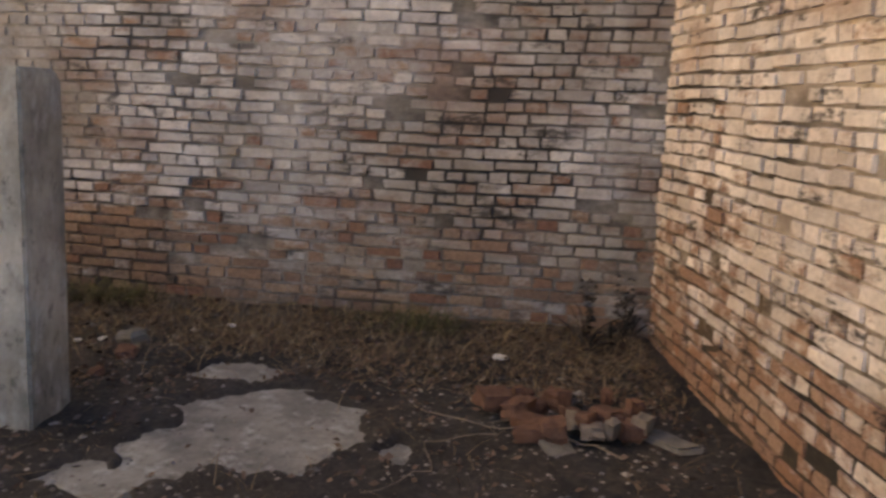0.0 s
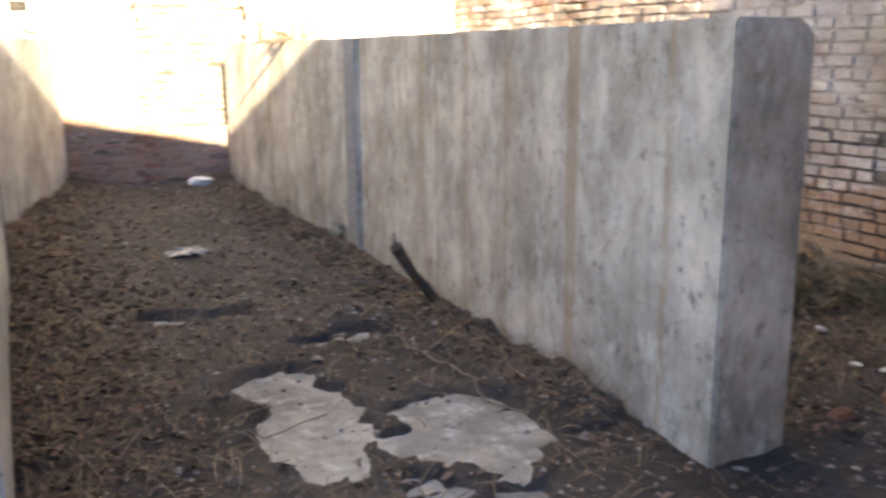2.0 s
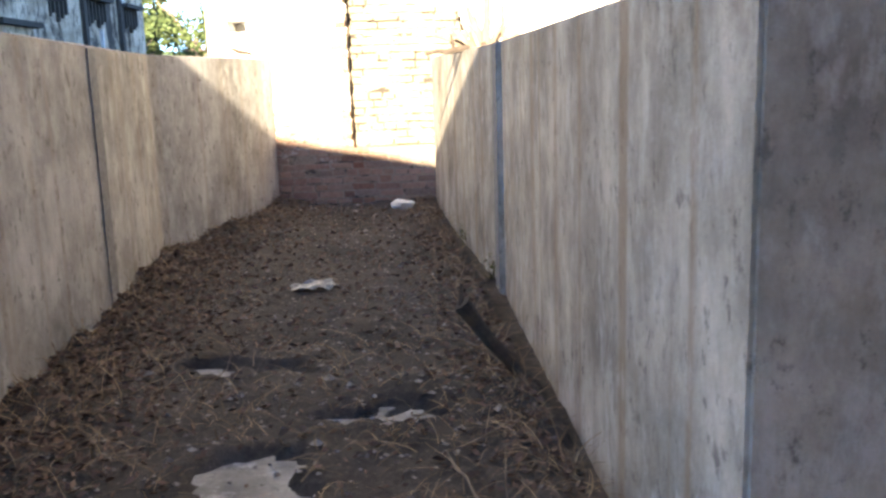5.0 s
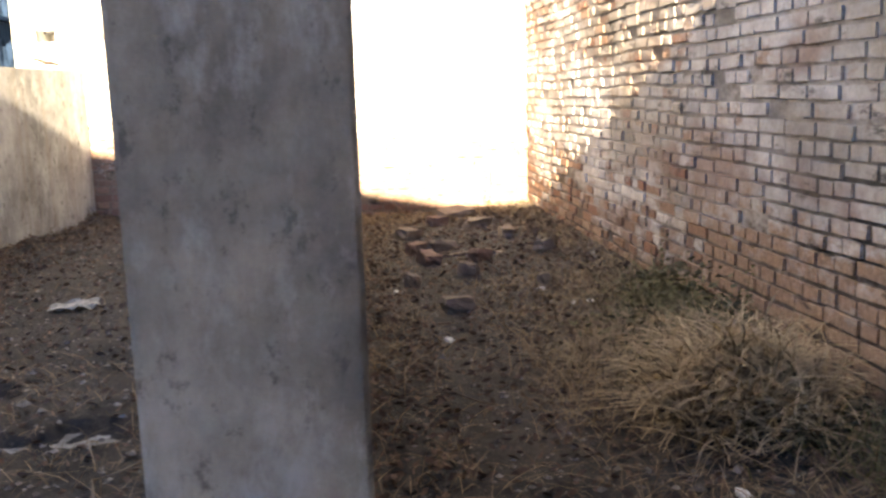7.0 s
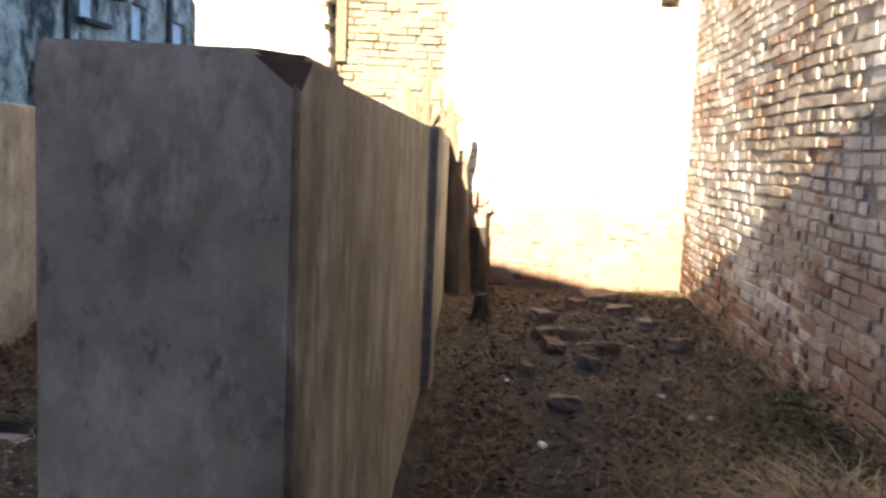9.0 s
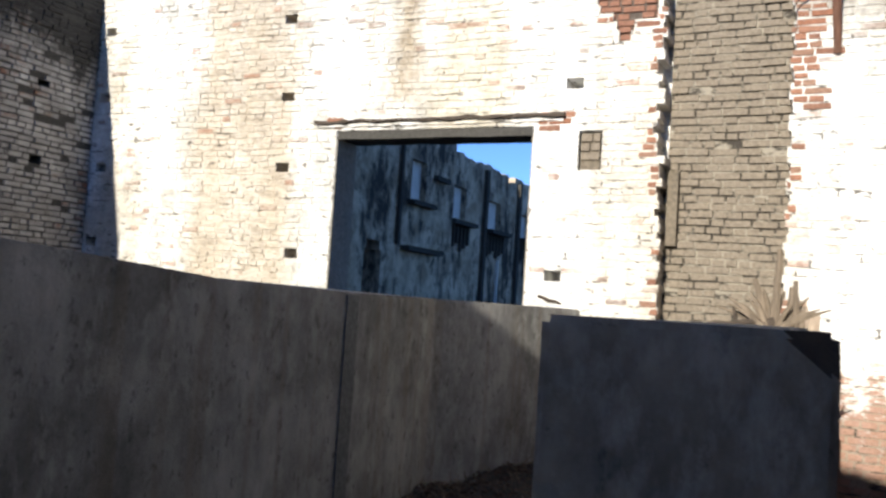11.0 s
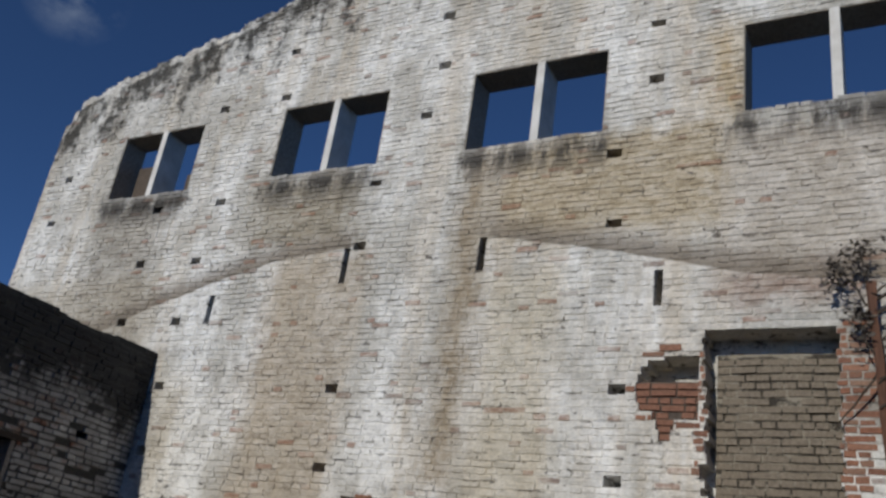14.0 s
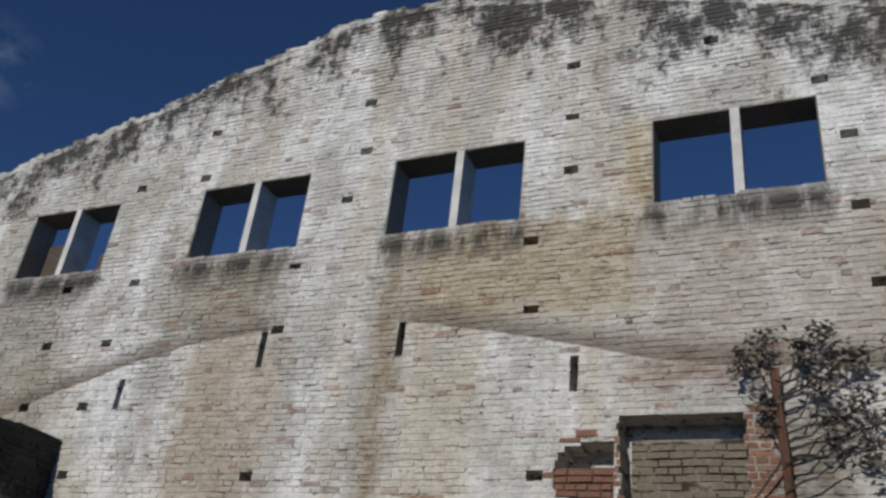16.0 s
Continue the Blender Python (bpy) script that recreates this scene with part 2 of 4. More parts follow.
    bump(n, l, b, calc(n, l, "ADD", fine, calc(n, l, "MULTIPLY", mid, 2.0)), 1.0, 0.008)
    return m


REDS = [(0.25, 0.125, 0.085), (0.32, 0.20, 0.135), (0.22, 0.145, 0.11), (0.36, 0.24, 0.165), (0.28, 0.205, 0.16), (0.18, 0.13, 0.105)]
TANS = [(0.232, 0.192, 0.145), (0.209, 0.173, 0.130), (0.256, 0.209, 0.162), (0.224, 0.188, 0.145), (0.240, 0.199, 0.151), (0.217, 0.181, 0.138), (0.232, 0.192, 0.145), (0.209, 0.177, 0.138), (0.240, 0.195, 0.148), (0.224, 0.184, 0.141), (0.232, 0.188, 0.145), (0.256, 0.108, 0.062)]
MUD_LONG = ((0.27, 0.215, 0.155), (0.27, 0.16, 0.12), 0.65)
MUD_REAR = ((0.52, 0.41, 0.31), (0.46, 0.30, 0.23), 0.5)
brick_long = brick_material("brick_long", 0.10, ((0.34, 0.30, 0.27), (0.68, 0.64, 0.59)), (0.075, 0.8), REDS, 0.9, streaks=0.15, jitter=0.2, mud=MUD_LONG, south=0.03)
brick_rear = brick_material("brick_rear", 0.085, ((0.55, 0.48, 0.43), (0.88, 0.81, 0.76)), (0.05, 0.9), [(0.34, 0.20, 0.145), (0.40, 0.26, 0.19), (0.30, 0.17, 0.12), (0.38, 0.19, 0.12)], 0.8, streaks=0.1, jitter=0.14, mud=MUD_REAR)
brick_facade = facade_material("brick_facade")
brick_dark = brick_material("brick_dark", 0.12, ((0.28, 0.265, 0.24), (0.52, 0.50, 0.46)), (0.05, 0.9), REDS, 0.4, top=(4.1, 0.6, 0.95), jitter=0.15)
brick_bare = brick_material("brick_bare", -0.3, ((0.5, 0.45, 0.38), (0.6, 0.5, 0.4)), (0.12, 0.8), [(0.26, 0.12, 0.075), (0.34, 0.18, 0.12), (0.22, 0.11, 0.075), (0.30, 0.19, 0.135)], 0.0)
brick_fill = brick_material("brick_fill", -0.3, ((0.5, 0.46, 0.38), (0.6, 0.55, 0.46)), (0.16, 0.7), TANS, 0.0)


def mortar_material(name, colour):
    m, n, l, b = material(name, 0.97)
    g, pos, co = xyz(n, l)
    f = noise_of(n, l, pos, 30, 6, 0.7)
    col = mix(n, l, noise_of(n, l, pos, 1.3, 5), tuple(c * 0.55 for c in colour), colour)
    l.new(mix(n, l, 0.8, col, ramp(n, l, f, [(0.3, 0.4), (0.7, 1.15)]), "MULTIPLY"), b.inputs["Base Color"])
    bump(n, l, b, f, 1.0, 0.01)
    return m


mortar_brown = mortar_material("mortar_brown", (0.17, 0.135, 0.11))
mortar_pale = facade_material("mortar_pale", joint=True)
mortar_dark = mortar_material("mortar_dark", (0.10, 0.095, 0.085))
mud_tan = mortar_material("mud_tan", (0.24, 0.20, 0.15))


def joint_material():
    m, n, l, b = material("mud_joint", 0.97)
    g, pos, co = xyz(n, l)
    col = mix(n, l, ramp(n, l, noise_of(n, l, pos, 4.2, 6, 0.72, (0.8, 0.8, 2.0)), [(0.46, 0.0), (0.54, 1.0)]), (0.27, 0.24, 0.19), (0.05, 0.043, 0.035))
    l.new(col, b.inputs["Base Color"])
    bump(n, l, b, noise_of(n, l, pos, 30, 6, 0.7), 0.8, 0.01)
    return m


mud_joint = joint_material()
plaster_grey = mortar_material("plaster_grey", (0.46, 0.41, 0.34))


def concrete_material(name, lo, hi, streak=1.0, grain=0.4):
    m, n, l, b = material(name, 0.85)
    g, pos, co = xyz(n, l)
    v = noise_of(n, l, pos, 3.6, 7, 0.70, (1.2, 1.2, 0.7))
    col = ramp(n, l, v, [(0.3, lo), (0.68, hi)])
    blot = noise_of(n, l, pos, 1.6, 7, 0.72)
    col = mix(n, l, 0.8, col, ramp(n, l, blot, [(0.36, 0.48), (0.60, 1.16)]), "MULTIPLY")
    thin = noise_of(n, l, pos, 6.5, 8, 0.78, (1.1, 1.1, 0.5))
    col = mix(n, l, grain, col, ramp(n, l, thin, [(0.36, 0.55), (0.60, 1.15)]), "MULTIPLY")
    broad = noise_of(n, l, pos, 3.0, 6, 0.65, (1.0, 1.0, 0.14))
    col = mix(n, l, streak * 0.75, col, ramp(n, l, broad, [(0.40, 0.68), (0.58, 1.12)]), "MULTIPLY")
    spots = noise_of(n, l, pos, 17, 6, 0.75, (1, 1, 0.65))
    col = mix(n, l, ramp(n, l, spots, [(0.56, 0.0), (0.64, 0.75)]), col, (0.11, 0.105, 0.095))
    rust = noise_of(n, l, pos, 3.4, 4, 0.6, (2.2, 2.2, 0.03))
    col = mix(n, l, ramp(n, l, rust, [(0.54, 0.0), (0.62, 1.0 * streak)]), col, (0.24, 0.175, 0.11))
    pale = noise_of(n, l, pos, 7, 6, 0.72, (1.2, 1.2, 0.6))
    col = mix(n, l, ramp(n, l, pale, [(0.53, 0.0), (0.66, 0.6)]), col, (0.49, 0.485, 0.455))
    l.new(col, b.inputs["Base Color"])
    bump(n, l, b, calc(n, l, "ADD", noise_of(n, l, pos, 60, 5, 0.7), calc(n, l, "MULTIPLY", spots, 1.5)), 0.6, 0.006)
    return m


concrete = concrete_material("concrete", (0.24, 0.225, 0.192), (0.495, 0.465, 0.40), 0.6, 0.24)
concrete_pale = concrete_material("concrete_pale", (0.27, 0.265, 0.25), (0.45, 0.445, 0.425), 0.25, 0.25)
screed = concrete_material("screed", (0.19, 0.18, 0.16), (0.32, 0.30, 0.265), 0.0)


def yard_material():
    m, n, l, b = material("yard_plaster", 0.9)
    g, pos, co = xyz(n, l)
    col = mix(n, l, ramp(n, l, noise_of(n, l, pos, 1.3, 6, 0.7), [(0.38, 0.0), (0.6, 1.0)]), (0.33, 0.265, 0.19), (0.66, 0.56, 0.43))
    col = mix(n, l, ramp(n, l, noise_of(n, l, pos, 1.3, 9, 0.78, (0.8, 0.8, 0.36)), [(0.48, 0.0), (0.57, 0.93)]), col, (0.03, 0.03, 0.03))
    col = mix(n, l, ramp(n, l, noise_of(n, l, pos, 3.2, 8, 0.75, (1, 1, 0.7)), [(0.54, 0.0), (0.62, 0.8)]), col, (0.06, 0.055, 0.05))
    l.new(col, b.inputs["Base Color"])
    bump(n, l, b, noise_of(n, l, pos, 18, 6, 0.7), 0.8, 0.02)
    return m


yard_plaster = yard_material()
blue_band = mortar_material("blue_band", (0.30, 0.305, 0.305))


def simple(name, a, c, scale=20.0, rough=0.9, stretch=None, depth=0.004, island=False):
    m, n, l, b = material(name, rough)
    g, pos, co = xyz(n, l)
    f = noise_of(n, l, pos, scale, 6, 0.7, stretch)
    col = mix(n, l, ramp(n, l, f, [(0.3, 0.0), (0.7, 1.0)]), a, c)
    if island:
        col = mix(n, l, 0.8, col, ramp(n, l, g.outputs["Random Per Island"], [(0, 0.45), (0.6, 1.0), (1, 1.5)]), "MULTIPLY")
    l.new(col, b.inputs["Base Color"])
    bump(n, l, b, f, 0.6, depth)
    return m


def dirt_material():
    m, n, l, b = material("dirt", 0.98)
    g, pos, co = xyz(n, l)
    col = ramp(n, l, noise_of(n, l, pos, 1.7, 6, 0.65), [(0.32, (0.037, 0.033, 0.030)), (0.68, (0.085, 0.073, 0.063))])
    f = noise_of(n, l, pos, 22, 8, 0.78)
    col = mix(n, l, 0.9, col, ramp(n, l, f, [(0.3, 0.45), (0.7, 1.5)]), "MULTIPLY")
    sp = noise_of(n, l, pos, 75, 4, 0.6)
    col = mix(n, l, ramp(n, l, sp, [(0.64, 0.0), (0.70, 0.7)]), col, (0.26, 0.21, 0.16))
    l.new(col, b.inputs["Base Color"])
    bump(n, l, b, calc(n, l, "ADD", f, calc(n, l, "MULTIPLY", sp, 0.5)), 1.0, 0.02)
    return m


dirt = dirt_material()
lime_plain = simple("lime_plain", (0.50, 0.48, 0.44), (0.74, 0.73, 0.70), 4)
# white for the downpipe and for panels whose tone imitates lit rooms
lit_room_pipe_white = simple("lit_room_pipe_white", (0.62, 0.61, 0.58), (0.80, 0.79, 0.77), 3)
straw = simple("straw", (0.145, 0.103, 0.064), (0.30, 0.225, 0.14), 8, 0.9, island=True)
straw_pale = simple("straw_pale", (0.26, 0.19, 0.115), (0.46, 0.355, 0.22), 8, 0.9, island=True)
leaves_dry = simple("leaves_dry", (0.08, 0.052, 0.038), (0.18, 0.122, 0.088), 12, 0.9, island=True)
leaves_grey = simple("leaves_grey", (0.10, 0.085, 0.07), (0.20, 0.175, 0.15), 12, 0.9, island=True)
bark_red = simple("bark_red", (0.085, 0.045, 0.032), (0.17, 0.09, 0.06), 16, 0.95, (1, 1, 0.2), 0.01)
weeds = simple("weeds", (0.085, 0.088, 0.038), (0.165, 0.155, 0.07), 9, 0.8, island=True)
weeds_olive = simple("weeds_olive", (0.075, 0.072, 0.04), (0.18, 0.16, 0.085), 6, 0.85, island=True)
foliage = simple("foliage", (0.04, 0.065, 0.025), (0.10, 0.13, 0.05), 1.5, 0.8, island=True)
bark = simple("bark", (0.10, 0.08, 0.06), (0.24, 0.19, 0.14), 14, 0.95, (1, 1, 0.2), 0.01)
bark_dark = simple("bark_dark", (0.035, 0.028, 0.022), (0.09, 0.07, 0.055), 18, 0.95, None, 0.01)
wood_pale = simple("wood_pale", (0.26, 0.20, 0.15), (0.42, 0.34, 0.26), 16, 0.9, (1, 1, 0.2), 0.006)
stone = simple("stone", (0.11, 0.10, 0.085), (0.24, 0.215, 0.18), 12, 0.9, None, 0.01)
rubble_red = simple("rubble_red", (0.09, 0.046, 0.033), (0.19, 0.10, 0.068), 16, 0.95, None, 0.01)
rubble_dull = simple("rubble_dull", (0.12, 0.075, 0.06), (0.24, 0.155, 0.125), 16, 0.95, None, 0.01)
rubble_tan = simple("rubble_tan", (0.13, 0.10, 0.08), (0.25, 0.20, 0.16), 16, 0.95, None, 0.01)
plastic = simple("plastic_film", (0.13, 0.135, 0.135), (0.26, 0.27, 0.27), 10, 0.35)
paper = simple("paper_scrap", (0.62, 0.6, 0.56), (0.8, 0.79, 0.76), 20, 0.8)


mortar_long = brick_material("mortar_long", 0.13, ((0.29, 0.255, 0.22), (0.52, 0.48, 0.43)), (0.03, 0.92), [(0.15, 0.115, 0.09), (0.19, 0.15, 0.12)], 0.75, streaks=0.15, mud=MUD_LONG, joint=True, south=0.055)
mortar_rear = brick_material("mortar_rear", 0.06, ((0.42, 0.34, 0.28), (0.66, 0.57, 0.49)), (-0.035, 0.95), [(0.13, 0.09, 0.06), (0.17, 0.12, 0.08)], 0.9, streaks=0.1, mud=MUD_REAR, joint=True)

# ---- mesh helpers ----
def solid(name, verts, faces, mat, parent=None, label="", smooth=False, kind=""):
    me = bpy.data.meshes.new(name)
    me.from_pydata([tuple(v) for v in verts], [], [tuple(f) for f in faces])
    me.materials.append(mat)
    if smooth:
        me.polygons.foreach_set("use_smooth", [True] * len(me.polygons))
    me.update()
    ob = new(name, me)
    if parent:
        ob.parent = parent
    return tagged(ob, label, kind=kind)


def part(name, bm, mat, parent=None, label=""):
    me = bpy.data.meshes.new(name)
    bm.to_mesh(me)
    bm.free()
    me.materials.append(mat)
    ob = new(name, me)
    if parent:
        ob.parent = parent
    return tagged(ob, label)


BOX = [(0, 1, 3, 2), (4, 6, 7, 5), (0, 4, 5, 1), (2, 3, 7, 6), (0, 2, 6, 4), (1, 5, 7, 3)]


def boxes(list_of):
    """Corners and faces of many boxes, each (x0, x1, y0, y1, z0, z1)."""
    v, f = [], []
    for x0, x1, y0, y1, z0, z1 in list_of:
        k = len(v)
        v += [(x, y, z) for x in (x0, x1) for y in (y0, y1) for z in (z0, z1)]
        f += [tuple(k + i for i in q) for q in BOX]
    return v, f


def place(origin, along, out):
    """A wall's own frame: x along it, y out of its face, z up."""
    a, o = Vector(along).normalized(), Vector(out).normalized()
    m = Matrix.Identity(4)
    for i, c in enumerate((a, o, Vector((0, 0, 1)))):
        for j in range(3):
            m[j][i] = c[j]
    m.translation = Vector(origin)
    return m


def brick_wall(name, m, length, top, holes, thick, core_mat, brick_mat, z0=-0.3, course=0.066, missing=0.02, rough=0.006, proud=0.012, seed=1, near=None, ob_mat=None, skip=None, cut=0.5, zones=(), heads=0.25):
    """A wall of brick on a mortar core, with real openings (u0, u1, z0, z1) through it or, with a fifth number, to that depth."""
    rng = np.random.default_rng(seed)
    wave = rng.uniform(0, 6.28, 4)
    us = sorted({0.0, length, *[h[0] for h in holes], *[h[1] for h in holes], *np.arange(0, length, cut)})
    us = [u for u in us if 0 <= u <= length]
    out = []
    for a, b in zip(us[:-1], us[1:]):
        if b - a < 1e-4:
            continue
        mid, ztop = (a + b) / 2, top((a + b) / 2)
        here = sorted([h for h in holes if h[0] < mid < h[1]], key=lambda h: h[2])
        z = z0
        for h in here:
            out.append((a, b, -thick, 0, z, min(h[2], ztop)))
            if len(h) > 4:
                out.append((a, b, -thick, -h[4], h[2], min(h[3], ztop)))
            z = h[3]
        if z < ztop:
            out.append((a, b, -thick, 0, z, ztop))
    v, f = boxes([o for o in out if o[5] - o[4] > 1e-3])
    wall = solid(name, [m @ Vector(p) for p in v], f, core_mat, kind="structure")
    if brick_mat is None:
        return wall
    # bricks
    rows = int((max(top(u) for u in us) - z0) / course)
    B, near_list = [], []
    for r in range(rows):
        z = z0 + r * course
        u = -rng.uniform(0, 0.24)
        header = r % 4 == 2
        while u < length:
            w = (0.125 if (header or rng.random() < heads) else 0.235) * rng.uniform(0.88, 1.08)
            a, b = max(u, 0.0), min(u + w - 0.012, length)
            u += w
            if b - a < 0.04 or z + course > top((a + b) / 2) or rng.random() < missing:
                continue
            clear = True
            for h in holes:
                if z + course * 0.6 > h[2] and z + course * 0.3 < h[3]:
                    if a >= h[0] - 0.02 and b <= h[1] + 0.02:
                        clear = False
                        break
                    if a < h[0] < b:
                        b = h[0]
                    elif a < h[1] < b:
                        a = h[1]
            if not clear or b - a < 0.03 or (skip and skip((a + b) / 2, z)):
                continue
            sag = 0.006 * math.sin(a * 1.7 + wave[0] + z) + 0.005 * math.sin(a * 4.3 + wave[1] + 2 * z)
            worn = noise.noise(Vector((a * 1.1, z * 1.4, seed * 7.7)))
            B.append((a, b, z + sag + 0.004 + rng.uniform(-0.004, 0.004), z + sag + course - 0.006 + rng.uniform(-0.006, 0.003), proud * (1 + 0.5 * worn) + rng.uniform(-rough, rough)))
    B = np.array(B)
    if near is not None:
        d = np.hypot((B[:, 0] + B[:, 1]) / 2 - near[0], B[:, 2] - near[1])
        order = np.argsort(d)
        chosen, B = B[order[:near[2]]], B[order[near[2]:]]
    N = len(B)
    if N == 0:
        B = np.zeros((0, 5))
    co = np.zeros((N, 8, 3))
    j = lambda s: rng.uniform(-s, s, N)
    for k, (iu, iy, iz) in enumerate([(a, b, c) for a in (0, 1) for b in (0, 1) for c in (0, 1)]):
        co[:, k, 0] = B[:, iu] + (j(0.008) if iy else 0) + (0.004 if iu == 0 else -0.004) * iy
        co[:, k, 1] = -0.01 if iy == 0 else B[:, 4] + j(0.003)
        co[:, k, 2] = B[:, 2 + iz] + (j(0.006) if iy else 0) + (0.004 if iz == 0 else -0.004) * iy
    co = co.reshape(-1, 3)
    R = np.array(m.to_3x3())
    co = co @ R.T + np.array(m.translation)
    faces = (np.array([q for i, q in enumerate(BOX) if i in (0, 1, 3, 4, 5)])[None] + 8 * np.arange(N)[:, None, None]).reshape(-1, 4)
    me = bpy.data.meshes.new(name + "_bricks")
    me.from_pydata(co.tolist(), [], faces.tolist())
    me.materials.append(brick_mat)
    for z, (mat, inside) in enumerate(zones):
        me.materials.append(mat)
    if zones:
        idx = np.zeros(N, int)
        for n, q in enumerate(B):
            for z, (mat, inside) in enumerate(zones):
                if inside((q[0] + q[1]) / 2, q[2]):
                    idx[n] = z + 1
        me.polygons.foreach_set("material_index", np.repeat(idx, 5))
    me.update()
    if N:
        rest = new("bricks", me)
        rest.parent = wall
        tagged(rest, kind="stuff")
    if near is not None:
        for w in sorted({round(b - a, 2) for a, b, *_ in chosen}):
            t = bpy.data.meshes.new("brick")
            vv, ff = boxes([(-w / 2 + 0.004, w / 2 - 0.004, -0.01, proud, 0.004, course - 0.014)])
            vv = [(x + rng.uniform(-0.003, 0.003), y, z + rng.uniform(-0.003, 0.003)) for x, y, z in vv]
            t.from_pydata(vv, [], ff)
            t.materials.append(ob_mat or brick_mat)
            LATER.append((wall, m, t, [(a, b, c, d, e) for a, b, c, d, e in chosen if round(b - a, 2) == w], proud))
    return wall


LATER = []

# ---- large structure ----
DOOR = (-1.595, 0.667, 0.0, 3.28)
WINDOWS = [(-7.2, -5.54), (-4.03, -2.29), (-1.04, 0.71), (2.22, 3.97)]
WZ = (7.54, 8.67)
NICHE = (1.94, 3.03, 0.65, 5.15)
PUTLOGS = [(-8.34, 7.27), (-8.28, 8.06), (-6.04, 6.4), (-6.07, 5.52), (-6.02, 7.27), (-5.05, 5.5), (-4.98, 6.38), (-4.81, 7.27), (-5.23, 8.88),
           (-4.08, 8.88), (-4.11, 9.69), (-2.24, 7.25), (-2.3, 6.38), (-2.31, 4.58), (-2.27, 3.68), (-1.66, 8.16), (-1.5, 8.9),
           (-1.56, 9.72), (0.86, 7.24), (0.91, 6.37), (1.05, 4.57), (1.06, 3.69), (1.29, 8.14), (1.28, 8.91), (1.27, 9.72), (-5.02, 4.62),
           (-5.03, 3.77), (-2.28, 2.88), (-2.08, 1.92), (0.94, 1.81), (-5.01, 2.89), (-5.07, 1.96), (2.92, 9.72), (4.02, 8.88), (4.23, 8.11),
           (4.24, 7.24), (4.32, 6.38), (5.03, 2.75), (5.04, 3.6)]
SLOTS = [(-4.5, 5.46, 5.83), (-2.47, 5.91, 6.34), (-0.61, 5.96, 6.33), (1.41, 5.44, 5.79)]
FX0 = -8.85      # free end of the facade


def facade_top(x):
    return float(np.interp(x, *zip(*SKYLINE))) + 0.03 * math.sin(x * 7.1) + 0.03 * math.sin(x * 17.7)


def outline_solid(name, pts, z0, z1, mat, bevel=0.02, parent=None, label="", kind=""):
    bm = bmesh.new()
    f = bm.faces.new([bm.verts.new((x, y, z1)) for x, y in pts])
    ext = bmesh.ops.extrude_face_region(bm, geom=[f])
    for v in ext["geom"]:
        if isinstance(v, bmesh.types.BMVert):
            v.co.z = z0
    bmesh.ops.recalc_face_normals(bm, faces=bm.faces)
    if bevel:
        bmesh.ops.bevel(bm, geom=[e for e in bm.edges], offset=bevel, segments=2, affect="EDGES", clamp_overlap=True)
    return tagged(part(name, bm, mat, parent, label), kind=kind)


# ---- long brick wall, faces -x ----
U0 = RY - 0.5
long_m = place((WX, U0, 0), (0, 1, 0), (-1, 0, 0))
wall_long = brick_wall("wall_east", long_m, F - U0, lambda u: 5.6, [], 0.45, mortar_long, brick_long, course=0.069, near=(4.2 - U0, 1.0, 300), seed=3, missing=0.03, rough=0.006, proud=0.011, heads=0.45)

# ---- rear brick wall, faces +y, with the gateway by which the yard is entered ----
REAR_DIR = Vector((-1, -0.222, 0)).normalized()
rear_m = place((WX, RY, 0), REAR_DIR, (REAR_DIR.y, -REAR_DIR.x, 0))


def rear_top(u):
    return min(3.58 + 0.272 * u / 1.018, 5.1)


wall_rear = brick_wall("wall_south", rear_m, 10.8, rear_top, [(4.585, 6.8, -0.3, 2.92)], 0.45, mortar_rear, brick_rear, course=0.070, proud=0.010, rough=0.007, missing=0.025, seed=4, heads=0.4, cut=0.08)

# ---- tall facade, faces -y ----
fac_m = place((FX0, F, 0), (1, 0, 0), (0, -1, 0))
fh = [(DOOR[0] - FX0, DOOR[1] - FX0, DOOR[2], DOOR[3])]
fh += [(a - FX0, b - FX0, *WZ) for a, b in WINDOWS]
fh += [(x - 0.085 - FX0, x + 0.085 - FX0, z - 0.055, z + 0.055, 0.41) for x, z in PUTLOGS]
fh += [(x - 0.045 - FX0, x + 0.045 - FX0, a - 0.02, b + 0.02, 0.41) for x, a, b in SLOTS]
fh += [(1.13 - FX0, 1.36 - FX0, 2.84, 3.22, 0.1), (4.47 - FX0, 4.63 - FX0, 2.85, 3.24, 0.12)]


def niche_edge(z):
    """Where the broken jamb of the niche begins, at a height."""
    return float(np.interp(z, [0.6, 2.2, 2.45, 2.9, 3.1, 3.35, 3.5, 3.75, 3.95, 4.3, 4.95, 5.2], [1.96, 1.94, 1.90, 1.93, 1.86, 1.87, 1.93, 1.85, 1.90, 1.90, 1.86, 1.86])) + 0.018 * math.sin(z * 31) + 0.012 * math.sin(z * 57)


